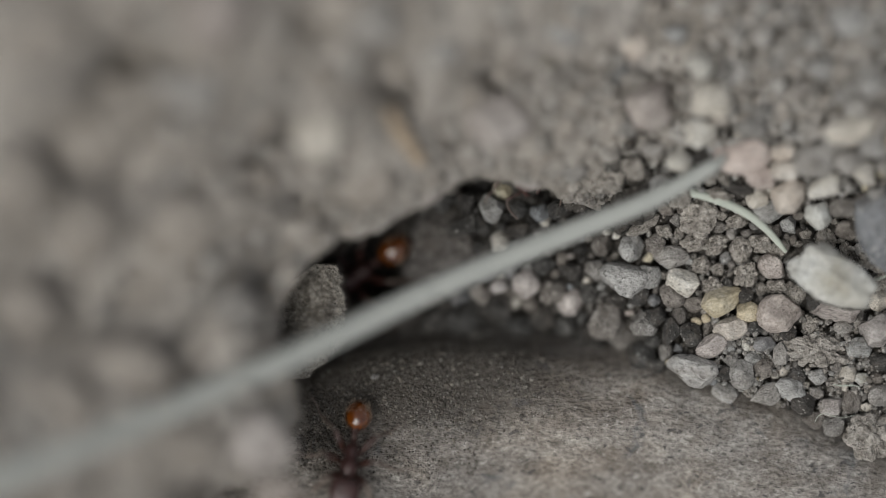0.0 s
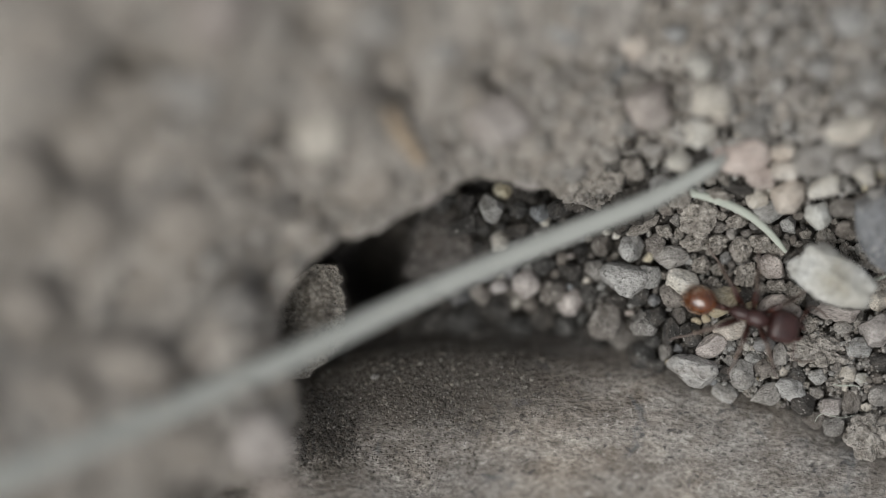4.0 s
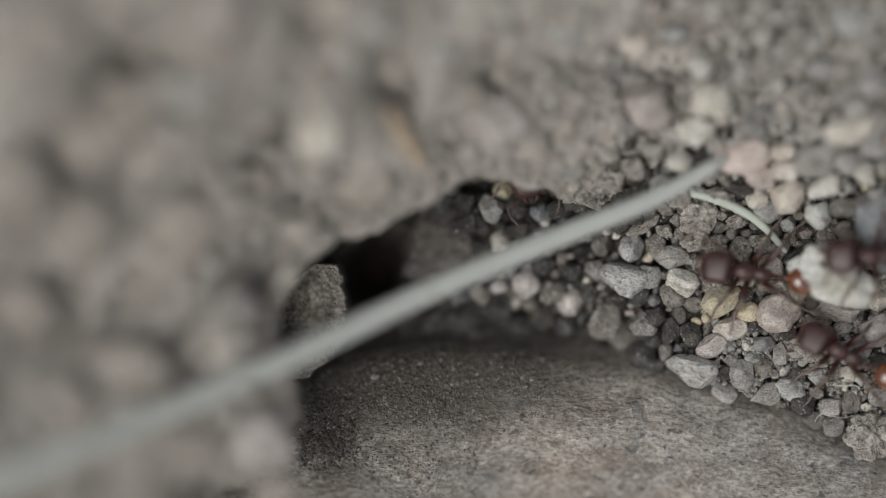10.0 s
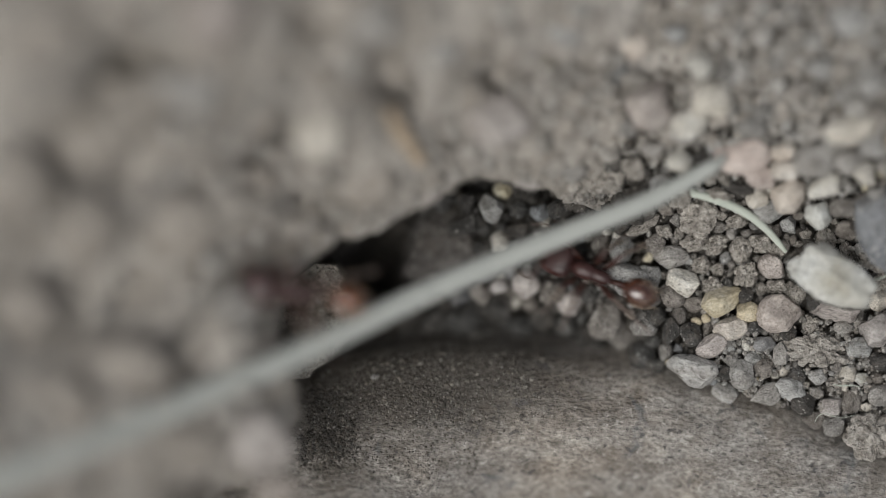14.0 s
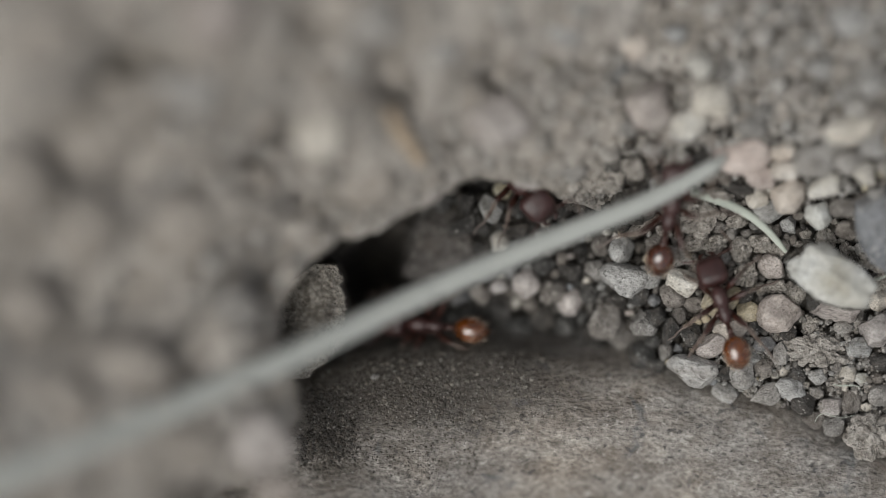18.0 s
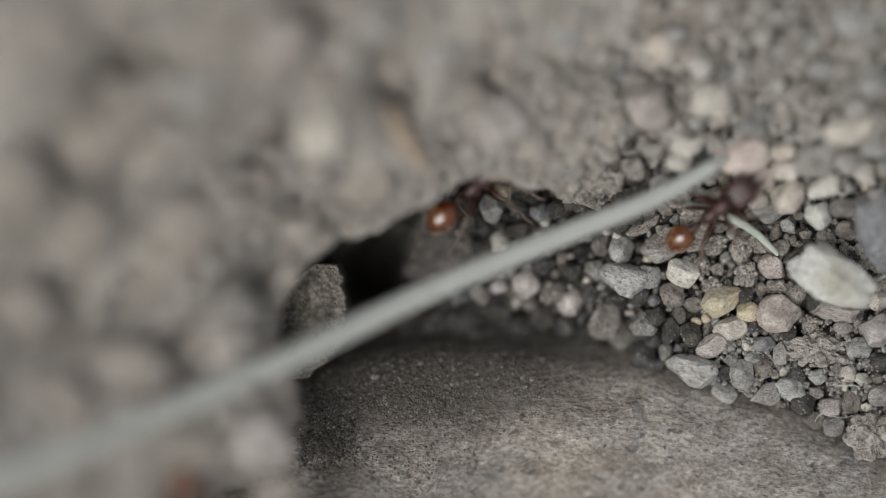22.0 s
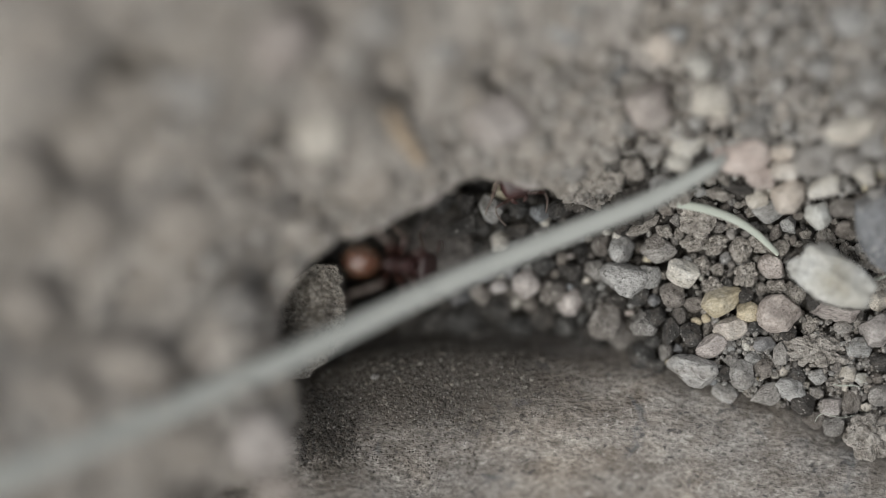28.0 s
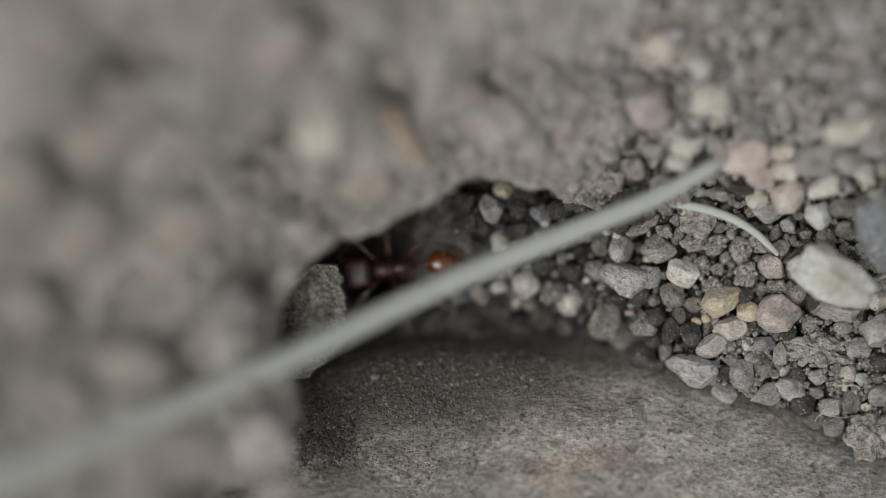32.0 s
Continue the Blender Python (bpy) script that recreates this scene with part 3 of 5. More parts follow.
pebble(4.42, 1.11, 1.62, 1.21, 20, "dark")
pebble(13.56, -2.70, 1.67, 1.40, 0, "brown")
pebble(11.59, -2.71, 1.47, 1.21, 0, "dark")
pebble(25.25, -10.99, 3.14, 3.01, 0, "pale", "base", 0.5, 0.6)
pebble(18.87, -5.63, 1.47, 1.07, 0, "blue")
pebble(23.88, -7.37, 1.13, 1.00, 0, "cream")
pebble(24.71, -7.70, 1.00, 0.80, 0, "white")
pebble(22.14, -7.50, 1.20, 1.00, 0, "grey")
pebble(25.74, -6.63, 1.47, 1.20, 0, "dark")
pebble(21.23, -9.14, 1.67, 1.27, -20, "dark")
pebble(23.07, -10.38, 1.54, 1.27, 0, "brown")
pebble(21.90, -10.05, 1.34, 1.07, 0, "brown")
pebble(25.73, -8.64, 1.67, 1.33, 0, "grey")
pebble(24.53, -5.80, 1.73, 1.27, 0, "grey")
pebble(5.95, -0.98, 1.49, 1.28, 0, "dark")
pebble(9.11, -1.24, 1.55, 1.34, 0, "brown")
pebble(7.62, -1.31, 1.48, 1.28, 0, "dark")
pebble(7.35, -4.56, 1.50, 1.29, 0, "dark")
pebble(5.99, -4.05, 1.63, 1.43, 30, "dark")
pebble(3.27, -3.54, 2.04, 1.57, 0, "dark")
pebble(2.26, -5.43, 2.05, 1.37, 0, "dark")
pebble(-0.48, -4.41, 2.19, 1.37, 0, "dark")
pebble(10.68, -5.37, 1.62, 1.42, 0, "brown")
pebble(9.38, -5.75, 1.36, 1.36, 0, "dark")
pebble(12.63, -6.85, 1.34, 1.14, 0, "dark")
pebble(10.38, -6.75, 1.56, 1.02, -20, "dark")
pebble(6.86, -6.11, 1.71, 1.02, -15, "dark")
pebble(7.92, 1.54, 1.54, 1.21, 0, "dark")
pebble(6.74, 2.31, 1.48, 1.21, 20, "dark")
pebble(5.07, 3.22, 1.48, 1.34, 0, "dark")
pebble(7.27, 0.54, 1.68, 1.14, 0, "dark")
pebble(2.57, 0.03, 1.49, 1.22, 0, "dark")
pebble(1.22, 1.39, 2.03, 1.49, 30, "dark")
pebble(3.55, 3.45, 1.25, 1.10, 60, "yellow", "base", 0.3)
pebble(12.56, 0.37, 1.34, 1.20, 0, "brown")
pebble(13.05, 1.03, 1.20, 1.00, 0, "clod")
pebble(11.56, 1.20, 1.67, 0.87, 25, "clod")
pebble(12.21, 1.70, 1.33, 0.80, 20, "clod")
pebble(16.10, 3.18, 1.99, 0.86, -10, "clod")
pebble(17.40, 3.51, 2.32, 0.80, -8, "dark")
pebble(21.00, 6.58, 2.30, 0.72, 5, "grey")
pebble(17.91, 7.05, 1.97, 1.31, 0, "grey")
pebble(19.58, 5.62, 1.65, 0.99, 0, "peach")
pebble(18.54, 8.06, 1.44, 1.11, 0, "grey")
pebble(16.87, 10.16, 1.30, 1.17, 0, "grey")
pebble(19.30, 10.81, 1.43, 1.10, 0, "grey")
shoved_upper = pebble(10.98, 11.80, 1.88, 1.68, 0, "peach")
pebble(14.90, 10.55, 1.75, 1.62, 0, "cream")
pebble(13.41, 12.36, 1.29, 1.29, 0, "grey")
pebble(23.25, 13.09, 2.24, 1.60, 0, "grey")
pebble(20.05, 13.63, 1.60, 1.41, 0, "grey")
pebble(21.70, 10.46, 1.62, 1.42, 0, "grey")
pebble(24.59, 9.46, 1.94, 1.62, 0, "grey")
pebble(23.01, 8.84, 1.43, 1.17, 0, "grey")
pebble(20.77, 9.18, 1.30, 1.17, 0, "brown")
pebble(10.22, 10.22, 1.63, 1.31, 0, "blue")
pebble(8.22, 4.71, 2.00, 1.47, 0, "blue")
pebble(10.71, 7.10, 1.31, 1.18, 0, "grey")
pebble(9.80, 4.00, 2.00, 2.00, 0, "clod")
pebble(11.08, 4.65, 1.66, 1.66, 0, "clod")
pebble(9.18, 5.35, 1.46, 1.46, 0, "clod")
pebble(24.87, 5.85, 1.84, 1.31, 0, "grey")
pebble(23.47, 4.95, 1.97, 1.45, 0, "grey")
pebble(25.37, 3.16, 1.32, 0.99, 0, "grey")
pebble(15.23, -0.97, 1.34, 1.14, 0, "clod")
pebble(15.89, -2.14, 1.34, 1.20, 0, "clod")
pebble(20.37, -4.97, 1.20, 1.00, 0, "dark")
pebble(18.87, -6.97, 1.33, 1.20, 0, "brown")
pebble(18.20, -6.47, 1.13, 0.93, 0, "grey")
pebble(20.88, -7.44, 1.20, 1.07, 0, "dark")
pebble(14.88, -3.30, 1.33, 1.00, 0, "brown")
pebble(12.58, -3.98, 1.34, 1.20, 0, "dark")
pebble(10.28, -2.99, 1.21, 1.01, 0, "dark")
pebble(8.63, -2.66, 1.21, 1.15, 0, "dark")
pebble(19.89, 0.03, 1.34, 1.00, 0, "clod")
pebble(16.54, -7.30, 1.13, 1.00, 0, "dark")
pebble(18.37, -4.64, 1.07, 0.93, 0, "dark")
pebble(21.37, -1.30, 1.13, 1.00, 0, "clod")
pebble(-14.51, 1.15, 3.84, 3.52, 0, "lump", "crust", 0.12, 0.42)
pebble(-20.07, 1.14, 3.80, 3.80, 0, "lump", "crust", 0.12, 0.42)
pebble(-17.72, -6.94, 4.76, 3.49, 0, "lump", "crust", 0.12, 0.42)
pebble(-19.38, 5.87, 4.10, 3.16, 0, "lump", "crust", 0.12, 0.42)
pebble(-6.85, 6.44, 3.20, 2.72, 0, "cream", "crust")
pebble(-4.50, 3.76, 3.24, 2.59, 0, "lump", "crust", 0.12, 0.42)
pebble(-11.71, -3.18, 2.57, 2.57, 0, "grey", "crust")
pebble(-10.25, -10.96, 3.53, 3.37, 0, "dusty", "crust")
pebble(-23.62, 3.48, 3.76, 3.45, 0, "lump", "crust", 0.12, 0.42)
shoved_pink = pebble(-12.47, 12.69, 4.1, 3.5, 0, "pink", "crust")
pebble(-13.96, 8.84, 3.46, 2.83, 0, "grey", "crust")
pebble(-10.33, 7.68, 2.23, 2.23, 0, "lump", "crust", 0.12, 0.42)
pebble(-22.27, 11.72, 4.61, 3.69, 0, "lump", "crust", 0.12, 0.42)
pebble(-17.77, 13.03, 3.10, 2.48, 0, "lump", "crust", 0.12, 0.42)
pebble(3.12, 7.36, 3.58, 2.93, 0, "dusty", "crust")
pebble(-3.94, 12.73, 3.17, 2.54, 0, "grey", "crust")
pebble(5.97, 10.24, 1.10, 0.97, 0, "yellow", "crust")
pebble(0.19, 11.10, 1.92, 1.60, 0, "grey", "crust")
pebble(6.97, 12.29, 1.94, 1.61, 0, "grey", "crust")
pebble(3.74, 11.00, 1.61, 1.42, 0, "lump", "crust", 0.12, 0.42)
pebble(1.16, 8.76, 2.26, 1.94, 0, "lump", "crust", 0.12, 0.42)
pebble(-7.11, 9.88, 2.54, 2.22, 0, "lump", "crust", 0.12, 0.42)
pebble(-13.63, -5.75, 3.53, 2.89, 0, "lump", "crust", 0.12, 0.42)
pebble(-23.49, -3.76, 3.79, 3.47, 0, "lump", "crust", 0.12, 0.42)
pebble(-21.51, -8.77, 3.77, 3.46, 0, "lump", "crust", 0.12, 0.42)
pebble(-14.45, -11.43, 3.50, 2.23, 0, "lump", "crust", 0.12, 0.42)
pebble(-9.46, -13.64, 2.90, 1.61, 10, "dusty", "crust")
pebble(-11.10, 3.58, 3.23, 2.58, 0, "lump", "crust", 0.12, 0.42)
pebble(-16.50, -2.21, 3.53, 2.57, 0, "lump", "crust", 0.12, 0.42)
pebble(-2.71, 10.34, 2.25, 1.93, 0, "lump", "crust", 0.12, 0.42)
pebble(7.37, 8.52, 1.96, 1.63, 0, "lump", "crust", 0.12, 0.42)
pebble(5.78, 5.62, 2.30, 1.31, 10, "lump", "crust", 0.12, 0.42)
pebble(-0.79, 2.99, 1.64, 0.79, 25, "dusty", "crust")
pebble(4.83, 3.84, 1.65, 0.79, -10, "dusty", "crust")
pebble(7.48, 4.50, 1.98, 1.32, 0, "grey", "crust")


# ---- the lesser stones, packed into the gaps between them ----
HOLLOW_MIX = ["brown"] * 7 + ["dark"] * 2 + ["blue"] * 3 + ["grey"] * 5 + ["pink"] * 2 + ["cream"]
CRUMBLY_MIX = ["clod"] * 8 + ["grey"] * 3 + ["brown"] * 4 + ["dark"] * 2 + ["cream"]
BANK_MIX = ["clod"] * 4 + ["grey"] * 6 + ["brown"] * 5 + ["dark"] * 3 + ["blue"] * 2 + ["cream"] * 2 + ["peach", "pink", "yellow"]


def pack(seed, passes, x0, x1, y0, y1):
    """Single stones of falling size, each put where it touches none that lies there already."""
    r, rng = random.Random(seed), np.random.default_rng(seed)
    there = np.full((3000, 3), 999.0)
    filled = len(PLACED) + 4
    there[:filled] = PLACED + [(21.4, -0.9, 1.5), (23.6, -2.0, 1.5), (26.7, 1.9, 2.3), (0.3, 0.2, 2.3)]
    for size, tries in passes:
        for x, y, u in zip(rng.uniform(x0, x1, tries), rng.uniform(y0, y1, tries), rng.uniform(0.85, 1.2, tries)):
            rad = size * u / 2
            if y < edge(x) + 0.15 + rad * 0.6 or math.hypot(x + 3.9, y + 1.4) < 3.0:
                continue
            if np.min(np.hypot(there[:filled, 0] - x, there[:filled, 1] - y) - there[:filled, 2] * 0.86) < rad * 0.92 or side(x, y) < 0.1:
                continue
            there[filled] = x, y, rad
            filled += 1
            crumbly = (x > 13 and -2.6 < y < 3.4) or (x > 19 and y < -4.6)
            # stones in the gutter and under the lip get the dark, shade-carrying colour
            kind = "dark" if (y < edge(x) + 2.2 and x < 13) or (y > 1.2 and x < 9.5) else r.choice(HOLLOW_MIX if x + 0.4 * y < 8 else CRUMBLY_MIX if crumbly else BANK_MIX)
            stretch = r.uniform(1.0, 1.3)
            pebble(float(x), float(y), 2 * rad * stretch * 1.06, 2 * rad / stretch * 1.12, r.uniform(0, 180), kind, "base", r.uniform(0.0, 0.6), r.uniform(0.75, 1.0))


pebble(-4.0, -7.55, 0.55, 0.45, 20, "grey", "stone")
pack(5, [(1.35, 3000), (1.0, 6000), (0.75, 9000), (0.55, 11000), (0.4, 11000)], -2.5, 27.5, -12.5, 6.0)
pebble(6.05, 1.65, 0.72, 0.66, 0, "cream", "base", 0.9)


# ---- loose grit: too many grains to count ----
def grit(name, label, spots, material, level, seed, crumbs=0.0, smooth=True, template_count=8):
    """Many grains in one mesh. spots: x, y, z, size."""
    rng = np.random.default_rng(seed)
    shapes = []
    for i in range(template_count):
        v, f = lump(200 + i + seed, 9, 0.16, level, 1.0, crumbs)
        shapes.append((np.array(v), np.array(f)))
    vs, fs, start = [], [], 0
    for x, y, z, size in spots:
        v, f = shapes[rng.integers(template_count)]
        q = rng.normal(size=4)
        q /= np.linalg.norm(q)
        w, a, b, c = q
        turn = np.array([[1 - 2 * (b * b + c * c), 2 * (a * b - c * w), 2 * (a * c + b * w)], [2 * (a * b + c * w), 1 - 2 * (a * a + c * c), 2 * (b * c - a * w)], [2 * (a * c - b * w), 2 * (b * c + a * w), 1 - 2 * (a * a + b * b)]])
        stretch = rng.uniform(0.7, 1.25, 3) * size / 2
        vs.append((v * stretch) @ turn.T + np.array((x, y, z)))
        fs.append(f + start)
        start += len(v)
    v, f = np.concatenate(vs) * MM, np.concatenate(fs)
    me = bpy.data.meshes.new(name)
    me.vertices.add(len(v))
    me.vertices.foreach_set("co", v.astype(np.float32).ravel())
    me.loops.add(f.size)
    me.loops.foreach_set("vertex_index", f.astype(np.int32).ravel())
    me.polygons.add(len(f))
    me.polygons.foreach_set("loop_start", np.arange(0, f.size, 3, dtype=np.int32))
    me.polygons.foreach_set("use_smooth", np.full(len(f), smooth))
    me.update(calc_edges=True)
    me.materials.append(material)
    return tagged(new(name, me), label, "gravel", kind="stuff")


def scatter(seed, count, x0, x1, y0, y1, low, high, rule):
    r, out = random.Random(seed), []
    while len(out) < count:
        x, y = r.uniform(x0, x1), r.uniform(y0, y1)
        z = rule(x, y)
        if z is not None:
            s = low * (high / low) ** (r.random() ** 1.6)
            out.append((x, y, z + 0.12 * s, s))
    return out


def on_bank(x, y):
    if y < edge(x) + 0.2 or side(x, y) < -0.6:
        return None
    return base(x, y)


def on_crust(x, y):
    if side(x, y) > -0.3:
        return None
    return crust(x, y)


def on_stone(x, y):
    if y > edge(x) - 1.0 or side(x, y) < 0.1 or x > 2:
        return None
    return stone_face(x, y) - 0.02


DICE = random.Random(77)


def on_damp(x, y):
    far = math.hypot((x + 4.0) / 11.5, (y + 7.3 + 0.12 * x) / 3.6) + 0.4 * noise.noise(Vector((x * 0.6, y * 0.8, 5))) + 0.3 * noise.noise(Vector((x * 2.6, y * 2.6, 1)))
    far = min(far, 0.45 * math.hypot(x + 6.7, y + 11.2) + 0.35 * noise.noise(Vector((x * 1.5, y * 1.5, 3))))
    return None if far > 0.55 + 0.5 * DICE.random() or y > edge(x) - 0.3 or side(x, y) < 0 else stone_face(x, y) - 0.02


def in_passage(x, y):
    if side(x, y) > 0.3 or side(x, y) < -7 or y < -5:
        return None
    return base(x, y)


def on_clump(x, y):
    far = math.hypot((x + 6.9) / 2.6, (y + 10.6) / 2.9) + 0.55 * noise.noise(Vector((x * 0.9, y * 0.9, 9))) + 0.35 * noise.noise(Vector((x * 2.4, y * 2.4, 2)))
    return None if far > 0.3 + 0.4 * DICE.random() or side(x, y) < 0 else stone_face(x, y)


def sunk(spots, by):
    return [(x, y, z - by, s) for x, y, z, s in spots]


def on_crumbly(x, y):
    return on_bank(x, y) if x + 0.6 * y > 12.5 - 2 * noise.noise(Vector((x * 0.4, y * 0.4, 2))) else None


grit("gravel", "mixed grey and brown gravel covering the bank", scatter(1, 420, 7, 34, 5.5, 22, 0.6, 1.5, on_bank), GRAVEL, 3, 1)
# gravel coloured dark to stand in for the shade between the pebbles
grit("deep_gravel", "gravel under the pebbles, coloured dark for shaded gaps", sunk(scatter(9, 1500, -2.5, 30, -13, 6.5, 0.5, 1.3, on_bank), 0.75), DAMP_SHADED, 2, 9)
grit("grit_chips", "small angular chips lying over the gravel", sunk(scatter(10, 800, 16, 28, -12, -4, 0.15, 0.55, on_bank), -0.25), GRAVEL, 1, 10, 0.0, False)
# grit in a dark colour that imitates the crevices' shade
grit("fine_gravel", "fine grey and brown grit between the pebbles", sunk(scatter(2, 1900, 5, 30, -14, 6, 0.12, 0.42, on_bank), 0.42), DUST_SHADED, 1, 2, 0.0, False)
grit("pale_grit", "fine pale dusty grit over the upper bank", scatter(13, 3400, 5, 34, 6, 20, 0.25, 1.0, on_bank), SOIL, 1, 13, 0.0, False)
grit("soil_crumbs", "brown soil crumbs among the gravel", sunk(scatter(7, 700, 10, 28, -12, 6, 0.14, 0.5, on_crumbly), 0.05), CLOD, 2, 7, 0.5, False)
grit("crust_grit", "coarse pale grit scattered over the soil crust", scatter(3, 640, -32, 16, -18, 20, 0.45, 1.9, on_crust), SOIL, 2, 3)
grit("crust_crumbs", "fine soil crumbs along the crust", scatter(4, 4600, -14, 14, -13, 10, 0.2, 0.9, on_crust), SOIL, 1, 4)
grit("stone_dust", "fine dark soil crumbs strewn on the flat stone", scatter(5, 1500, -8.5, 2, -13.5, -6.2, 0.06, 0.24, on_stone), DUST_SHADED, 1, 5)
# real soil grains; their dark spread also stands in for the rim's shade
grit("damp_soil", "dark damp soil grains smeared over the flat stone", scatter(8, 16000, -9.5, 10, -14.0, -5.2, 0.035, 0.13, on_damp), DUST_SHADED, 0, 8)
grit("damp_crumbs", "coarse dark soil crumbs lying on the flat stone", sunk(scatter(14, 1500, -9.5, 6, -13.0, -6.2, 0.10, 0.42, on_damp), 0.06), DUST_SHADED, 1, 14, 0.0, False)
grit("pale_crumbs", "few pale mineral grains on the damp soil", scatter(15, 110, -9, 6, -12.0, -7.0, 0.06, 0.17, on_damp), GRAVEL, 1, 15, 0.0, False)
grit("soil_clump", "dark clump of damp soil grains on the flat stone", scatter(12, 1500, -9.2, -2.5, -14.0, -6.5, 0.06, 0.34, on_clump), DAMP_SHADED, 1, 12, 0.0, False)
# the passage's shade is put into this grit's dark colour
grit("passage_grit", "dark grit on the passage floor", scatter(6, 500, -9, 12, -3, 9, 0.5, 1.6, in_passage), DAMP_SHADED, 2, 6)


# ---- single things on the ground ----
def tube(points, widths, flat=1.0, sides=12, ridge=0.0):
    """A tapering stem along points; its ends are closed. Returns vertices, faces and, per vertex, length and turn."""
    fine, wide = [], []
    n = len(points)
    for i in range(n - 1):
        p0, p1, p2, p3 = (Vector(points[max(0, min(n - 1, k))]) for k in (i - 1, i, i + 1, i + 2))
        for s in range(8):
            t = s / 8
            fine.append(0.5 * ((2 * p1) + (p2 - p0) * t + (2 * p0 - 5 * p1 + 4 * p2 - p3) * t * t + (3 * p1 - p0 - 3 * p2 + p3) * t ** 3))
            wide.append(widths[i] * (1 - t) + widths[i + 1] * t)
    fine.append(Vector(points[-1]))
    wide.append(widths[-1])
    verts, faces = [], []
    for k, p in enumerate(fine):
        way = (fine[min(k + 1, len(fine) - 1)] - fine[max(k - 1, 0)]).normalized()
        across = way.cross(Vector((0, 0, 1)))
        across = across.normalized() if across.length > 1e-4 else Vector((1, 0, 0))
        up = across.cross(way)
        for s in range(sides):
            a = 2 * math.pi * s / sides
            r = wide[k] / 2 * (1 + ridge * math.cos(4 * a))
            verts.append(tuple(p + across * (r * math.cos(a)) + up * (r * flat * math.sin(a))))
    for k in range(len(fine) - 1):
        for s in range(sides):
            a, b = k * sides + s, k * sides + (s + 1) % sides
            faces.append((a, b, b + sides, a + sides))
    faces.append(list(range(sides))[::-1])
    faces.append([(len(fine) - 1) * sides + s for s in range(sides)])
    return verts, faces


def stem(name, points, widths, material, flat=1.0, ridge=0.0, sides=12):
    verts, faces = tube(points, widths, flat, sides, ridge)
    me = mesh_of(name, verts, faces, material)
    uv = me.uv_layers.new()
    n = len(verts) / sides
    for loop in me.loops:
        uv.data[loop.index].uv = ((loop.vertex_index // sides) / n, (loop.vertex_index % sides) / sides)
    return me


BLADE = [(-33.4, -16.4, 16.8), (-24.3, -12.65, 15.0), (-16.8, -9.6, 11.6), (-9.1, -6.37, 8.4), (-0.78, -2.41, 5.7), (5.43, 0.2, 4.6), (12.0, 2.83, 4.3), (15.86, 4.94, 4.4)]
blade = new("grass_stem")
blade.location = Vector(BLADE[0]) * MM
shift = Matrix.Translation(-blade.location)
tagged(blade, "bleached dry grass stem lying across the hollow", "grass stem")
part("stem", stem("stem", BLADE, [1.75, 1.68, 1.5, 1.38, 1.30, 1.20, 1.06, 0.76], STRAW, 0.55, 0.05), blade, shift)
part("node", stem("node", [(-1.6, -2.8, 5.96), (-1.0, -2.51, 5.78), (-0.4, -2.24, 5.62)], [1.1, 1.36, 1.1], STRAW, 0.6), blade, shift, "swollen joint of the stem")
part("stem_tip", stem("stem_tip", [(15.66, 4.84, 4.40), (16.06, 5.14, 4.35), (16.26, 5.49, 4.25)], [0.80, 0.55, 0.2], STRAW, 0.5), blade, shift, "frayed tip of the stem")

ROOTLET = [(0, 0, 0), (1.6, -0.45, -0.1), (3.25, -1.2, -0.3), (4.45, -2.1, -0.5), (5.25, -2.95, -0.7), (5.72, -3.5, -0.9)]
rootlet = tagged(new("rootlet", stem("rootlet", ROOTLET, [0.50, 0.54, 0.52, 0.46, 0.38, 0.24], ROOT, 0.8)), "curved pale greenish rootlet lying on the gravel", "rootlet")

tagged(new("straw_piece", stem("straw_piece", [(-3.05, 7.9, 9.6), (-2.32, 6.5, 8.4), (-1.17, 4.85, 7.0)], [0.5, 0.8, 0.65], TWIG, 0.6)), "ochre bit of broken straw on the soil crust", "straw")
tagged(new("root_fibre", stem("root_fibre", [(21.85, -10.2, 0.7), (22.0, -9.85, 0.95), (22.35, -9.65, 1.1), (22.7, -9.75, 1.1), (23.4, -9.9, 1.1), (24.2, -9.75, 0.9)], [0.03, 0.04, 0.045, 0.04, 0.035, 0.02], ROOT)), "fine white root fibre lying on the gravel", "root fibre")
tagged(new("root_fibre", stem("root_fibre", [(22.9, -7.95, 0.95), (23.4, -8.02, 1.05), (24.0, -8.0, 1.05), (24.5, -8.1, 0.95)], [0.04, 0.09, 0.08, 0.03], ROOT)), "short white root fibre lying on the gravel", "root fibre")
tagged(new("root_fibre", stem("root_fibre", [(24.6, -1.9, 1.2), (25.6, -1.7, 1.6), (26.6, -1.35, 1.9), (27.8, -1.2, 1.7)], [0.06, 0.12, 0.12, 0.05], ROOT)), "fine white root fibre lying on the gravel", "root fibre")


def single(name, seed, cuts, wob, material, x, y, z, sx, sy, sz, turn, lean, label, category, level=5, crumbs=0.0, smooth=True):
    v, f = lump(seed, cuts, wob, level, 1.0, crumbs)
    ob = new(name, mesh_of(name, [(a * sx / 1.85, b * sy / 1.85, c * sz / 1.85) for a, b, c in v], f, material, smooth))
    ob.matrix_basis = pose(x * MM, y * MM, z * MM, lean, 0, turn)
    return tagged(ob, label, category)


single("white_pebble", 301, 16, 0.16, WHITE, 22.7, -1.55, 2.5, 5.5, 3.1, 2.2, -22, 6, "large chipped white quartz pebble in the gravel", "pebble")
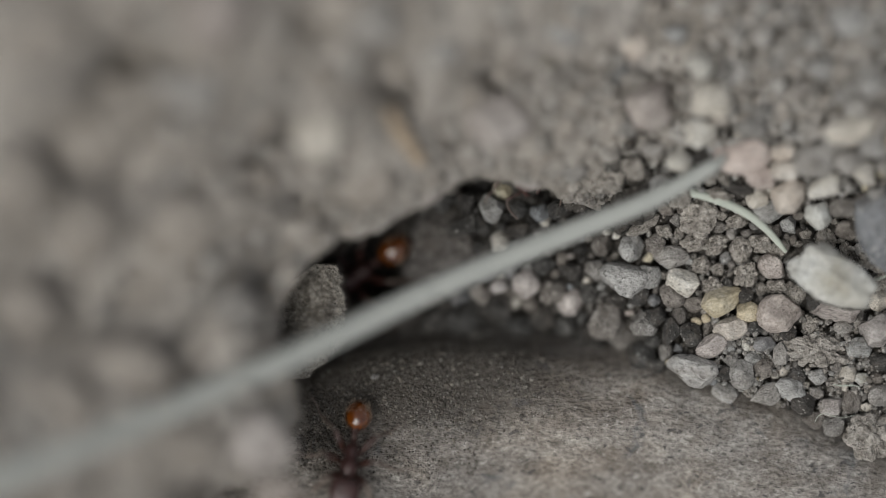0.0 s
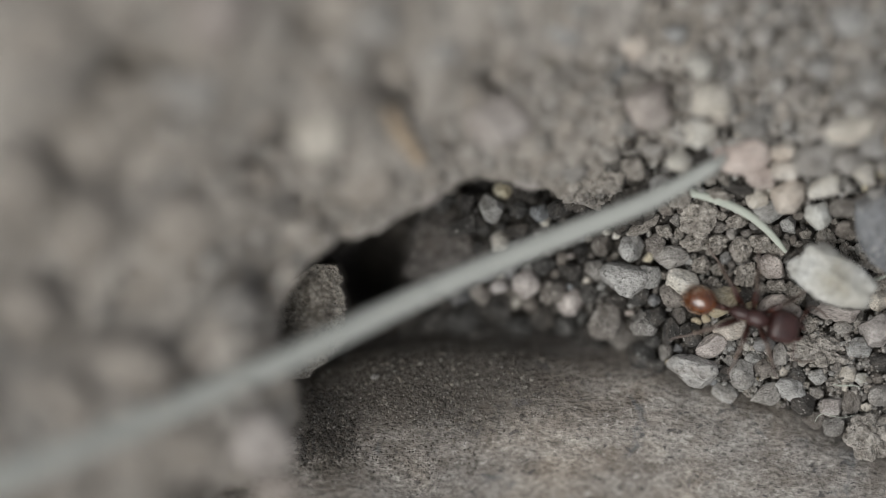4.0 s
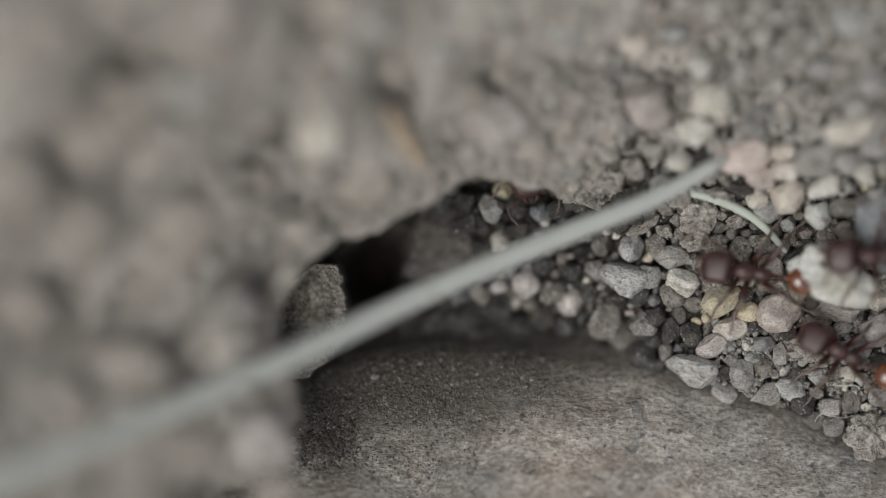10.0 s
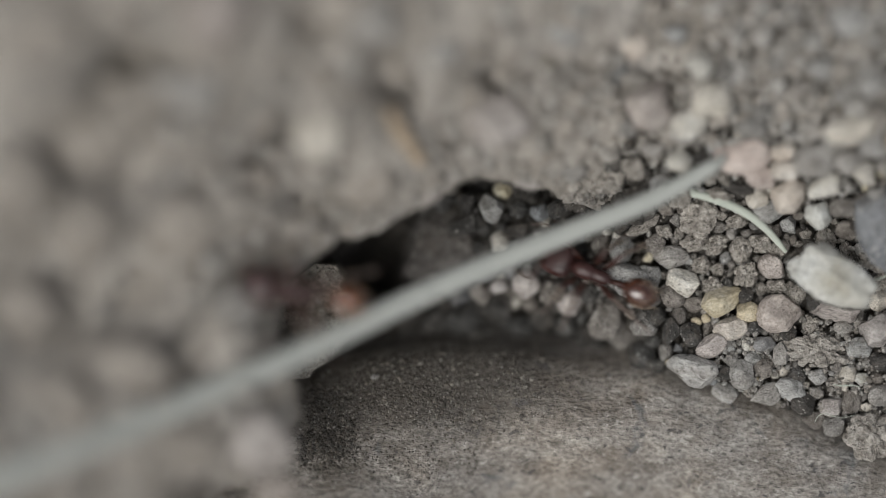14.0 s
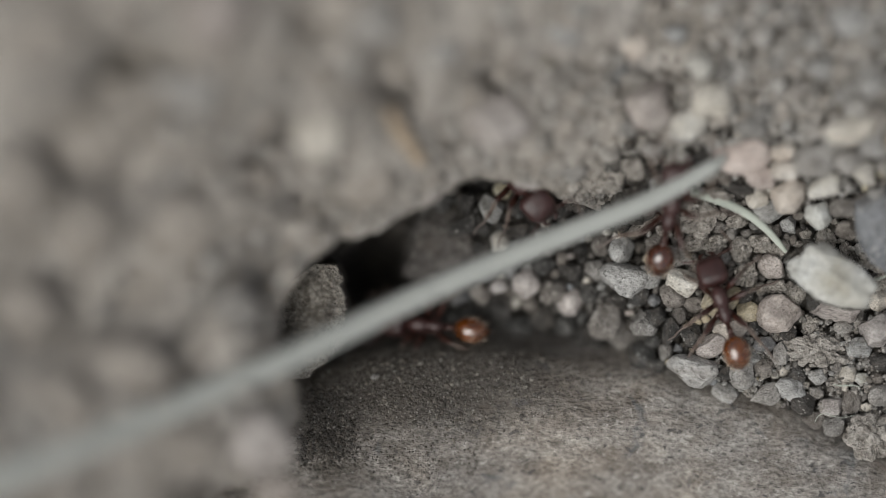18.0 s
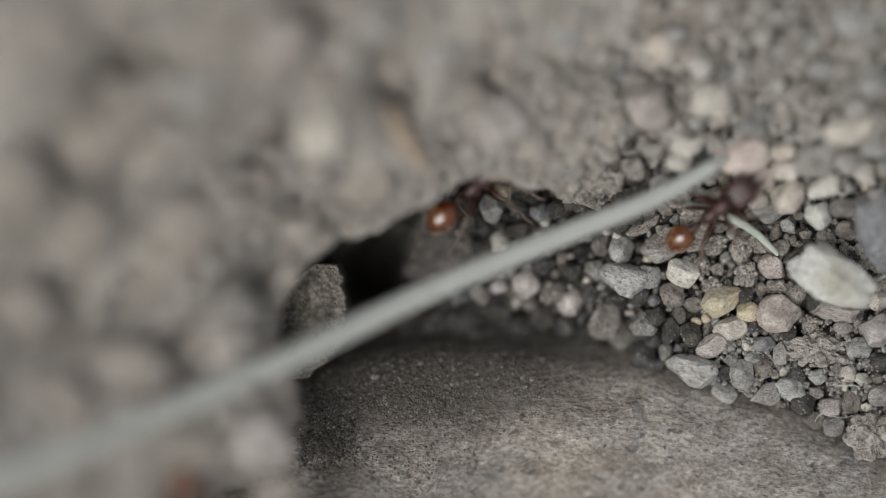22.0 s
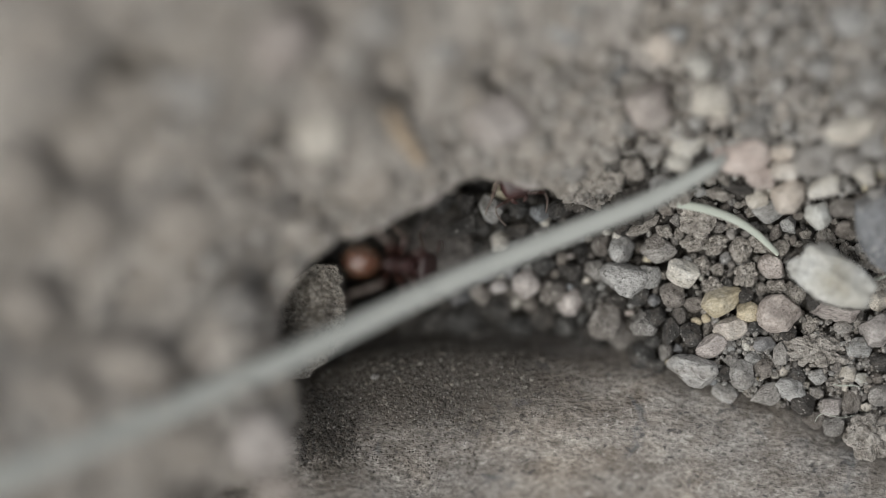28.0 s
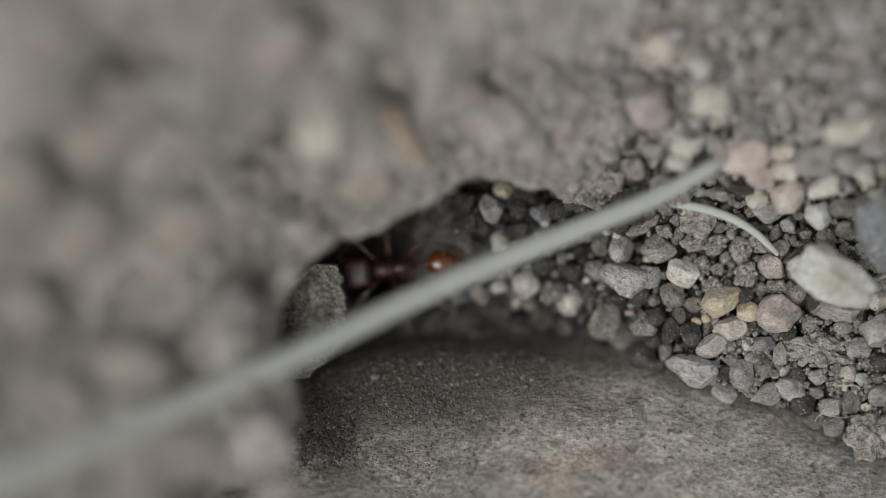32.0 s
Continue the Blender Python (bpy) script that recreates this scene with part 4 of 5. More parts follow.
single("slate_chip", 302, 11, 0.05, SLATE, 26.5, 1.6, 2.6, 4.6, 6.0, 1.6, 12, 4, "flat blue-grey slate chip lying on the gravel", "stone chip")
single("round_stone", 303, 6, 0.16, ROUND, 0.3, 0.2, -3.5, 5.6, 4.6, 4.0, 20, 0, "dark rough rounded stone lodged in the hollow", "stone", 5, 0.16)


def along(stops, y):
    """Straight steps between stops of (y, value), y falling."""
    for (ya, a), (yb, b) in zip(stops, stops[1:]):
        if y >= yb:
            return a + (b - a) * min(1.0, max(0.0, (ya - y) / (ya - yb)))
    return stops[-1][1]


def build_flake():
    """A jagged slab of gritty soil that stands in the hollow's mouth under the lip."""
    free = [(-0.9, -6.3), (-1.6, -6.0), (-3.2, -5.7), (-4.2, -5.85), (-5.8, -6.2), (-6.6, -6.9), (-7.6, -8.0)]
    back = [(-0.9, -7.5), (-2.0, -8.9), (-3.5, -9.9), (-5.5, -10.6), (-7.6, -9.6)]
    rows, cols = 96, 44
    verts, faces = [], []
    for level in (0, 1):
        for j in range(rows):
            y = -0.9 - 6.7 * j / (rows - 1)
            a, b = along(back, y), along(free, y)
            b += 0.22 * noise.fractal(Vector((0, y * 1.6, 5)), 0.7, 2.1, 4)
            for i in range(cols):
                x = a + (b - a) * i / (cols - 1)
                p = Vector((x, y, 2.0))
                rim = min(1.0, 4 * (1 - i / (cols - 1))) * min(1.0, 5 * min(j, rows - 1 - j) / (rows - 1))
                low = ramp(-3.6, -6.4, y)
                z = 0.75 + (0.40 + 0.7 * low) * min(b - x, 1.8) - 0.5 * (1 - low) * max(0.0, b - x - 1.8) + 0.35 * rim + 0.25 * noise.fractal(p * 1.1, 1, 2, 3) + 0.26 * noise.fractal(p * 4.5, 0.6, 2, 4)
                verts.append((x, y, z if level == 0 else -3.4 + 0.4 * noise.noise(p)))
    n = rows * cols
    for j in range(rows - 1):
        for i in range(cols - 1):
            k = j * cols + i
            faces.append((k, k + cols, k + cols + 1, k + 1))
            faces.append((n + k, n + k + 1, n + k + cols + 1, n + k + cols))
    ring = list(range(cols)) + [j * cols + cols - 1 for j in range(1, rows)] + [(rows - 1) * cols + i for i in range(cols - 2, -1, -1)] + [j * cols for j in range(rows - 2, 0, -1)]
    for a, b in zip(ring, ring[1:] + ring[:1]):
        faces.append((a, b, n + b, n + a))
    return tagged(new("soil_flake", mesh_of("soil_flake", verts, faces, GRITTY)), "upright flake of gritty soil under the crust's lip", "soil flake")


build_flake()
grain = single("white_grain", 305, 8, 0.08, WHITE, -3.0, -3.0, -5.0, 1.3, 0.9, 0.8, 0, 0, "white quartz grain carried in an ant's jaws", "grain", 3)


# ---- ants ----
def ball(rx, ry, rz, square=1.0, taper=0.0, rings=16, sides=22, lift=0.0):
    """A rounded body along x. square below 1 makes it boxy; taper narrows it forwards."""
    verts, faces = [(-rx, 0, 0)], []
    for i in range(1, rings):
        a = math.pi * i / rings
        c, s = -math.cos(a), math.sin(a) ** square
        for k in range(sides):
            b = 2 * math.pi * k / sides
            w = 1 - taper * c
            cy, cz = math.cos(b), math.sin(b)
            cy, cz = math.copysign(abs(cy) ** square, cy), math.copysign(abs(cz) ** square, cz)
            verts.append((rx * math.copysign(abs(c) ** square, c), ry * s * cy * w, rz * s * cz * w + lift * (1 - c * c)))
    verts.append((rx, 0, 0))
    for k in range(sides):
        faces.append((0, 1 + (k + 1) % sides, 1 + k))
        faces.append((len(verts) - 1, len(verts) - 1 - sides + k, len(verts) - 1 - sides + (k + 1) % sides))
    for i in range(rings - 2):
        for k in range(sides):
            a, b = 1 + i * sides + k, 1 + i * sides + (k + 1) % sides
            faces.append((a, b, b + sides, a + sides))
    return verts, faces


def at(x, y, z, rx=0, ry=0, rz=0):
    return pose(x * MM, y * MM, z * MM, rx, ry, rz)


LEGS = []      # hip places and resting directions: x, y, turn
for row, (hx, fwd) in enumerate(((0.95, 48), (0.35, 96), (-0.25, 140))):
    for sgn in (1, -1):
        LEGS.append((hx, 0.34 * sgn, fwd * sgn, row, sgn))


def turned(profile, sides=26):
    """A body turned round the x axis from (x, radius) pairs, a little flatter than wide."""
    verts, faces = [], []
    for x, r in profile:
        verts += [(x, r * math.cos(2 * math.pi * k / sides), 0.93 * r * math.sin(2 * math.pi * k / sides)) for k in range(sides)]
    for i in range(len(profile) - 1):
        for k in range(sides):
            a, b = i * sides + k, i * sides + (k + 1) % sides
            faces.append((a, a + sides, b + sides, b))
    faces.append(list(range(sides)))
    faces.append([(len(profile) - 1) * sides + k for k in range(sides)][::-1])
    return verts, faces


# the abdomen's outline: one large plate, then the narrow plates behind it, each with a step
PLATES = [(1.09, 0.17), (1.03, 0.34), (0.88, 0.55), (0.64, 0.72), (0.36, 0.83), (0.07, 0.86), (-0.22, 0.85), (-0.41, 0.81), (-0.44, 0.76), (-0.59, 0.70), (-0.73, 0.62),
          (-0.75, 0.57), (-0.85, 0.48), (-0.95, 0.37), (-0.97, 0.32), (-1.05, 0.22), (-1.12, 0.07)]


def bristles(seed, count, place, long, wide):
    """Short stiff hairs; place gives a root and a way for a random pair."""
    verts, faces, r = [], [], random.Random(seed)
    for _ in range(count):
        p, d = place(r)
        v, f = tube([p, p + d * (0.55 * long), p + d * long + Vector((-0.25 * long, 0, 0))], [wide, 0.8 * wide, 0.3 * wide], 1, 4)
        faces += [[k + len(verts) for k in q] for q in f]
        verts += v
    return verts, faces


def on_abdomen(r):
    x, b = r.uniform(-0.85, 0.5), r.uniform(0, 2 * math.pi)
    rad = 0.85 * math.sqrt(max(0.05, 1 - (x / 1.12) ** 2))
    way = Vector((x * 0.7 - 1.3, rad * math.cos(b), rad * math.sin(b))).normalized()
    return Vector((x, rad * math.cos(b), 0.92 * rad * math.sin(b))), way


def build_ant():
    """A red harvester ant 7 mm long, facing along x, its feet at z = 0."""
    ant = new("ant")
    tagged(ant, "red-brown harvester ant with a glossy amber abdomen", "ant", "ants of the nest")
    head = part("head", mesh_of("head", *ball(0.90, 0.95, 0.70, 0.60, 0.05, 20, 28), MAROON), ant, at(2.34, 0, 1.38, 0, 14), "dull maroon squarish head")
    part("clypeus", mesh_of("clypeus", *ball(0.24, 0.52, 0.30, 0.8, 0, 10, 16), RUSSET), head, at(0.78, 0, -0.06))
    for sgn in (1, -1):
        jaw = tube([(0, 0, 0), (0.34, 0.10 * sgn, -0.04), (0.58, -0.14 * sgn, -0.08)], [0.38, 0.32, 0.08], 0.6)
        part("mandible", mesh_of("mandible", *jaw, RUSSET), head, at(0.80, 0.32 * sgn, -0.14))
        part("eye", mesh_of("eye", *ball(0.15, 0.10, 0.15, 1, 0, 8, 10), BLACK), head, at(0.05, 0.88 * sgn, 0.18))
        scape = tube([(0, 0, 0), (0.20, 0.45 * sgn, 0.18), (0.30, 0.95 * sgn, 0.22), (0.42, 1.36 * sgn, 0.16)], [0.12, 0.10, 0.12, 0.14])
        feeler = part("antenna", mesh_of("antenna", *scape, RUSSET), head, at(0.62, 0.26 * sgn, 0.20))
        whip = tube([(0, 0, 0), (0.45, 0.06 * sgn, -0.10), (0.95, -0.06 * sgn, -0.30), (1.45, -0.28 * sgn, -0.52)], [0.10, 0.11, 0.13, 0.12])
        part("antenna_tip", mesh_of("antenna_tip", *whip, SHIN), feeler, at(0.42, 1.36 * sgn, 0.16))
    part("neck", mesh_of("neck", *tube([(1.62, 0, 1.26), (1.40, 0, 1.30), (1.22, 0, 1.36)], [0.44, 0.42, 0.60], 0.9, 14), RUSSET), ant)
    part("pronotum", mesh_of("pronotum", *tube([(1.36, 0, 1.36), (1.14, 0, 1.46), (0.80, 0, 1.54), (0.42, 0, 1.50), (0.14, 0, 1.38)], [0.46, 0.88, 1.06, 0.98, 0.74], 0.92, 18), MAROON), ant)
    part("propodeum", mesh_of("propodeum", *tube([(0.26, 0, 1.36), (0.00, 0, 1.40), (-0.38, 0, 1.40), (-0.72, 0, 1.28), (-0.96, 0, 1.10)], [0.72, 0.78, 0.82, 0.72, 0.34], 0.95, 18), MAROON), ant)
    for sgn in (1, -1):
        part("spine", mesh_of("spine", *tube([(0, 0, 0), (-0.12, 0.02 * sgn, 0.12), (-0.28, 0.04 * sgn, 0.22)], [0.14, 0.09, 0.02], 1, 8), RUSSET), ant, at(-0.66, 0.22 * sgn, 1.46))
    part("petiole", mesh_of("petiole", *tube([(-0.88, 0, 1.08), (-1.16, 0, 1.14), (-1.36, 0, 1.28), (-1.48, 0, 1.32), (-1.62, 0, 1.12)], [0.28, 0.28, 0.38, 0.42, 0.28], 1.05, 14), RUSSET), ant)
    part("postpetiole", mesh_of("postpetiole", *tube([(-1.58, 0, 1.12), (-1.74, 0, 1.24), (-1.94, 0, 1.26), (-2.10, 0, 1.18)], [0.28, 0.46, 0.54, 0.42], 0.95, 14), RUSSET), ant)
    gaster = part("gaster", mesh_of("gaster", *turned(PLATES), AMBER), ant, at(-2.92, 0, 1.18, 0, -18), "glossy amber abdomen with narrow plates at its end")
    part("hairs", mesh_of("hairs", *bristles(9, 120, on_abdomen, 0.15, 0.028), HAIR), gaster, None, "short pale bristles")
    for hx, hy, turn, row, sgn in LEGS:
        size = (0.80, 0.88, 1.06)[row]
        thigh = tube([(0, 0, 0), (0.30 * size, 0, -0.05), (0.90 * size, 0, 0.42), (1.50 * size, 0, 0.74)], [0.42, 0.32, 0.42, 0.24])
        leg = part("leg", mesh_of("leg", *thigh, RUSSET), ant, at(hx, hy, 1.02, 0, 0, turn))
        shin = tube([(0, 0, 0), (0.40 * size, 0, -0.50), (0.85 * size, 0, -1.12), (1.20 * size, 0, -1.50)], [0.18, 0.26, 0.24, 0.17])

        def on_shin(r, size=size):
            u, b = r.uniform(0.15, 1.0), r.uniform(0, 2 * math.pi)
            way = Vector((0.45, 0.8 * math.cos(b), 0.8 * math.sin(b))).normalized()
            return Vector((1.18 * size * u, 0.08 * math.cos(b), -1.50 * u + 0.08 * math.sin(b))), way

        tibia = part("tibia", mesh_of("tibia", *shin, SHIN), leg, at(1.50 * size, 0, 0.74))
        tibia["label"] = "pale bristly shin"
        v, f = bristles(20 + row, 16, on_shin, 0.22, 0.03)
        part("tarsus", mesh_of("tarsus", *tube([(0, 0, 0), (0.40 * size, 0, -0.16), (0.90 * size, 0.10 * sgn, -0.20), (1.45 * size, 0.05 * sgn, -0.24)], [0.15, 0.13, 0.13, 0.08], 1, 8), SHIN), leg, at(2.68 * size, 0, -0.74))
        part("shin_hairs", mesh_of("shin_hairs", v, f, HAIR), leg, at(1.50 * size, 0, 0.74))
    return ant


def stance(x, y, turn, layer):
    """An ant's pose on the ground, tilted along the slope."""
    dx, dy = math.cos(radians(turn)), math.sin(radians(turn))
    if layer in "bc":
        za, zb = tread(x + 2.0 * dx, y + 2.0 * dy, layer), tread(x - 2.0 * dx, y - 2.0 * dy, layer)
        z = max(tread(x, y, layer), (za + zb) / 2)
        pitch = max(-22.0, min(22.0, math.degrees(math.atan2(zb - za, 4.0))))
    else:
        z, pitch = (float(v) for v in (layer + ":0").split(":")[:2])
    return pose(x * MM, y * MM, z * MM, 0, pitch, turn)


def step_pose(leg, phase, k):
    """One leg's place in the gait: tripods of three swing in turn."""
    hx, hy, turn, row, sgn = leg
    swing = math.sin(2 * math.pi * (phase + (0.5 if (row + (sgn > 0)) % 2 else 0.0)))
    lift = max(0.0, math.cos(2 * math.pi * (phase + (0.5 if (row + (sgn > 0)) % 2 else 0.0))))
    return at(hx, hy, 1.02, 0, -9 * lift * k, turn - sgn * 17 * swing * k)


def roam(ant, *trips):
    """Key an ant and its legs along its trips. Each stop: seconds, x, y, turn in degrees and layer."""
    stops = [stop for trip in trips for stop in trip]
    body, places, gone = [], [], 0.0
    for (t0, x0, y0, a0, l0), (t1, x1, y1, a1, l1) in zip(stops, stops[1:]):
        da = (a1 - a0 + 180) % 360 - 180
        n = max(1, round((t1 - t0) / 0.1)) if t1 - t0 < 1.6 else max(2, math.ceil(abs(da) / 60))
        m0, m1 = stance(x0, y0, a0, l0), stance(x1, y1, a1, l1)
        for i in range(n):
            f = i / n
            if l0 == l1 and l0 in "bc":
                m = stance(x0 + (x1 - x0) * f, y0 + (y1 - y0) * f, a0 + da * f, l0)
            else:
                m = m0.lerp(m1, f)
            body.append((t0 + (t1 - t0) * f, m))
            places.append(gone + math.hypot(x1 - x0, y1 - y0) * f)
        gone += math.hypot(x1 - x0, y1 - y0)
    last = stops[-1]
    body.append((last[0], stance(*last[1:])))
    places.append(gone)
    if body[-1][0] < 32:
        body.append((32.0, body[-1][1]))
        places.append(gone)
    walk(ant, body)
    feet = [o for o in ant.children if o.name.split(".")[0] == "leg"]
    for leg, spec in zip(feet, LEGS):
        walk(leg, [(t, step_pose(spec, d / 3.4, 1.0)) for (t, m), d in zip(body, places)])
    return body


def shove(stone, stops):
    """Key a stone that ants push aside. stops: seconds and the way from its first place, in mm."""
    first = stone.matrix_basis.copy()
    rows = [(t, Matrix.Translation(Vector((x, y, z)) * MM) @ first) for t, x, y, z in stops]
    walk(stone, [(0, first)] + rows + [(32, rows[-1][1])])


FIRST_ANT = build_ant()
FIRST_ANT.scale = (0.98, 0.98, 0.98)


# ---- movement ----
def motions():
    """Each ant's stops (seconds, x, y, turn, layer), then the few things that ants shift."""
    ants = [FIRST_ANT] + [copy_thing(FIRST_ANT, Matrix.Scale(0.94 + 0.02 * (i * 3 % 5), 4)) for i in range(16)]
    for i in (3, 4, 12):
        for ob in ants[i].children:
            if ob.name.split(".")[0] == "gaster":
                ob.material_slots[0].link = "OBJECT"
                ob.material_slots[0].material = CHESTNUT
                tagged(ob, "glossy chestnut-brown abdomen")
    for i in (3, 4):
        tagged(ants[i], "red-brown harvester ant with a dark chestnut abdomen", "ant", "ants of the nest")
    roam(ants[0], [
        (0.0, -4.90, -1.40, -146, "-5:15"), (0.2, -4.80, -1.94, -120, "-7"), (0.5, -4.74, -1.27, -112, "-13"), (0.9, -15.00, 9.50, 90, "b"), (2.3, -15.00, 9.50, 90, "b"),
        (2.8, 3.54, 8.35, -77, "b"), (3.0, 4.23, 6.37, -72, "b"), (3.2, 6.55, 3.22, -63, "b"), (3.4, 8.58, 0.47, -45, "b"), (3.5, 11.08, -0.84, -29, "b"),
        (3.9, 16.25, -3.33, -18, "b"), (4.4, 23.83, -5.97, -18, "b"), (4.7, 29.14, -7.96, -18, "b"), (5.1, 38.00, 1.00, 0, "b"), (8.2, 38.00, 1.00, 0, "b"),
        (8.7, 30.75, -6.03, 166, "b"), (9.0, 25.50, -5.07, 174, "b"), (9.2, 22.51, -2.81, 164, "b"), (9.4, 19.82, -1.59, 159, "1.6"), (9.7, 19.50, -1.06, 147, "1.4"),
    ], [
        (9.9, 18.46, -1.35, 165, "1.1"), (10.0, 18.27, -1.42, 171, "1.0"), (10.1, 18.86, -2.05, -163, "b"), (10.3, 16.51, -2.05, -147, "b"), (10.4, 15.48, -1.76, -147, "b"),
        (10.5, 15.23, -1.44, -153, "b"), (10.6, 13.70, -0.77, -176, "b"), (10.7, 12.64, -0.94, -172, "b"), (10.9, 9.44, 0.18, 162, "b"), (11.0, 8.14, 0.92, 151, "b"),
        (11.3, 9.06, 0.98, 144, "b"), (11.5, 9.47, -1.07, -174, "b"), (11.7, 9.48, -1.58, -161, "b"), (11.9, 9.80, -2.31, -161, "b"), (12.0, 8.68, -3.02, -165, "b"),
        (12.1, 5.91, -4.30, 172, "b"), (12.3, 1.14, -3.54, 172, "b"), (12.5, -0.56, -2.99, 158, "b"), (12.7, -2.67, -2.47, 163, "b"), (13.0, -3.66, -1.63, 166, "-6"),
    ], [
        (13.4, -4.90, -1.60, -172, "-0.5"), (13.6, -5.40, -2.00, -170, "2.5"), (13.8, -6.70, -2.20, -167, "4.2"), (14.0, -8.10, -2.50, 171, "6.8"), (14.1, -9.40, -1.30, 155, "7.6"), (14.2, -11.00, -0.60, 150, "c"),
        (14.4, -15.63, 1.35, 160, "c"), (14.5, -17.47, 1.44, -175, "c"), (15.0, -22.42, -0.51, -156, "c"), (15.4, -28.88, -3.12, -160, "c"), (15.8, -42.00, 26.00, 150, "c"),
        (19.7, -42.00, 26.00, 150, "c"), (20.2, -19.06, 17.95, -34, "c"), (20.6, -15.74, 12.95, -22, "c"), (21.0, -14.19, 7.43, -34, "c"), (21.2, -6.19, 6.14, -16, "c"),
        (21.4, -1.43, 5.15, -25, "c"), (21.5, 0.16, 3.97, 13, "c"), (21.6, 2.40, 3.85, 42, "1.6"), (21.9, 2.65, 3.60, 42, "1.6"), (22.0, 2.03, 3.75, 42, "1.6"), (22.2, 2.00, 3.35, 35, "1.6"), (22.4, 2.50, 3.35, 30, "1.2"), (22.5, 3.05, 3.90, 45, "0.4"),
    ], [
        (22.7, 3.70, 4.40, 30, "0.2"), (22.8, 4.05, 4.10, 15, "0.2"), (23.0, 3.80, 4.30, 15, "0.2"), (23.2, 4.30, 4.20, 10, "0.2"), (23.4, 4.80, 6.80, 40, "-0.5"), (24.0, -15.00, 9.50, 90, "b"), (25.9, -15.00, 9.50, 90, "b"),
        (26.4, 5.80, 2.41, -38, "b"), (27.0, 12.73, -4.58, -52, "b"), (27.5, 19.83, -10.58, -55, "b"), (27.8, 22.84, -10.91, -25, "b"), (28.0, 32.16, -12.77, -17, "b"),
        (28.4, 38.00, 1.00, 0, "b"), (29.7, 38.00, 1.00, 0, "b"), (30.2, 32.19, -2.91, 171, "b"), (30.5, 24.94, -2.19, 168, "b"), (30.7, 19.20, -0.42, 173, "b"),
        (30.8, 17.21, -0.63, -180, "b"), (31.0, 12.54, -1.56, -167, "b"), (31.1, 13.00, -1.99, -163, "b"), (31.2, 12.25, -2.99, -130, "b"), (31.3, 10.94, -4.13, -141, "b"),
    ], [
        (31.4, 8.27, -4.24, -158, "b"), (31.7, 2.26, -2.12, 175, "b"), (32.0, -2.80, -1.13, -173, "-2.6"),
    ])
    roam(ants[1], [
        (0.0, -5.45, -12.55, -100, "b"), (0.2, -5.43, -10.89, -104, "b"), (0.3, -4.45, -9.50, -71, "b"), (0.4, -3.23, -8.80, -52, "b"), (0.6, -2.43, -8.21, -17, "b"),
        (0.8, -0.99, -6.96, 12, "b"), (1.0, 0.19, -6.87, 24, "b"), (1.2, 2.36, -6.17, 30, "b"), (1.3, 3.44, -4.40, 73, "b"), (1.4, 3.25, -2.84, 88, "b"),
        (1.5, 3.07, -0.96, 93, "b"), (1.6, 3.44, 0.64, 86, "b"), (1.8, 3.33, 3.76, 95, "b"), (2.0, 2.90, 4.76, 94, "b"), (2.2, 2.15, 5.49, 95, "b"),
        (2.4, 1.68, 7.01, 95, "b"), (2.8, -12.60, 9.50, 90, "b"), (4.5, -12.60, 9.50, 90, "b"), (5.0, 5.35, 2.95, 145, "b"), (5.5, 6.51, 0.76, 150, "b"),
    ], [
        (5.7, 6.49, 0.22, 174, "b"), (5.8, 8.00, -1.24, 169, "b"), (5.9, 8.00, -1.75, -169, "0.2:5"), (6.0, 8.45, -3.80, -148, "0.2:5"), (6.1, 7.80, -4.10, -152, "0.2:5"), (6.2, 10.00, -5.00, -120, "0.4:5"),
        (6.3, 13.63, -6.62, -86, "b"), (6.4, 17.50, -8.81, -52, "b"), (6.5, 22.92, -11.48, -38, "b"), (6.7, 28.20, -14.01, -39, "b"), (7.1, 40.00, 1.80, 0, "b"),
        (17.3, 40.00, 1.80, 0, "b"), (17.8, 33.87, -14.16, 158, "b"), (18.0, 30.02, -12.83, 160, "b"), (18.1, 25.65, -11.29, 164, "b"), (18.2, 20.56, -9.68, 162, "b"),
        (18.3, 18.55, -8.37, 150, "b"), (18.4, 16.89, -6.29, 109, "b"), (18.5, 16.76, -4.90, 118, "b"), (18.6, 16.81, -3.66, 97, "b"), (18.7, 16.89, -3.17, 102, "b"),
    ], [
        (18.8, 16.35, -0.42, 104, "b"), (18.9, 17.30, -0.15, 73, "b"), (19.0, 18.81, 1.89, 48, "b"), (19.1, 21.17, 5.88, 63, "b"), (19.3, 23.60, 10.58, 70, "b"),
        (19.6, 26.06, 15.98, 66, "b"), (20.0, 40.00, 1.80, 0, "b"), (28.1, 40.00, 1.80, 0, "b"), (28.6, 29.27, -0.38, -143, "b"), (28.9, 25.78, -2.83, -119, "b"),
        (29.0, 26.46, -5.03, -137, "b"), (29.2, 27.22, -7.46, -141, "b"), (29.3, 23.41, -9.47, -143, "b"), (29.4, 20.53, -8.49, -174, "b"), (29.5, 19.16, -7.19, 172, "b"),
        (29.7, 19.93, -6.87, 160, "b"), (29.8, 19.64, -5.33, 142, "b"), (29.9, 20.10, -5.15, 146, "b"), (30.0, 20.76, -2.51, 129, "1.2"), (30.1, 18.81, -0.80, 150, "b"),
    ], [
        (30.2, 12.74, -0.33, 175, "b"), (30.4, 10.40, -0.04, 178, "b"), (30.5, 6.47, 0.03, 168, "b"), (30.7, 1.57, 0.70, -180, "b"), (31.0, -1.60, 0.90, 155, "-1.7:-8"),
        (31.2, -3.60, -0.80, -148, "-8"), (31.6, -4.72, -1.27, -112, "-13"),
    ])
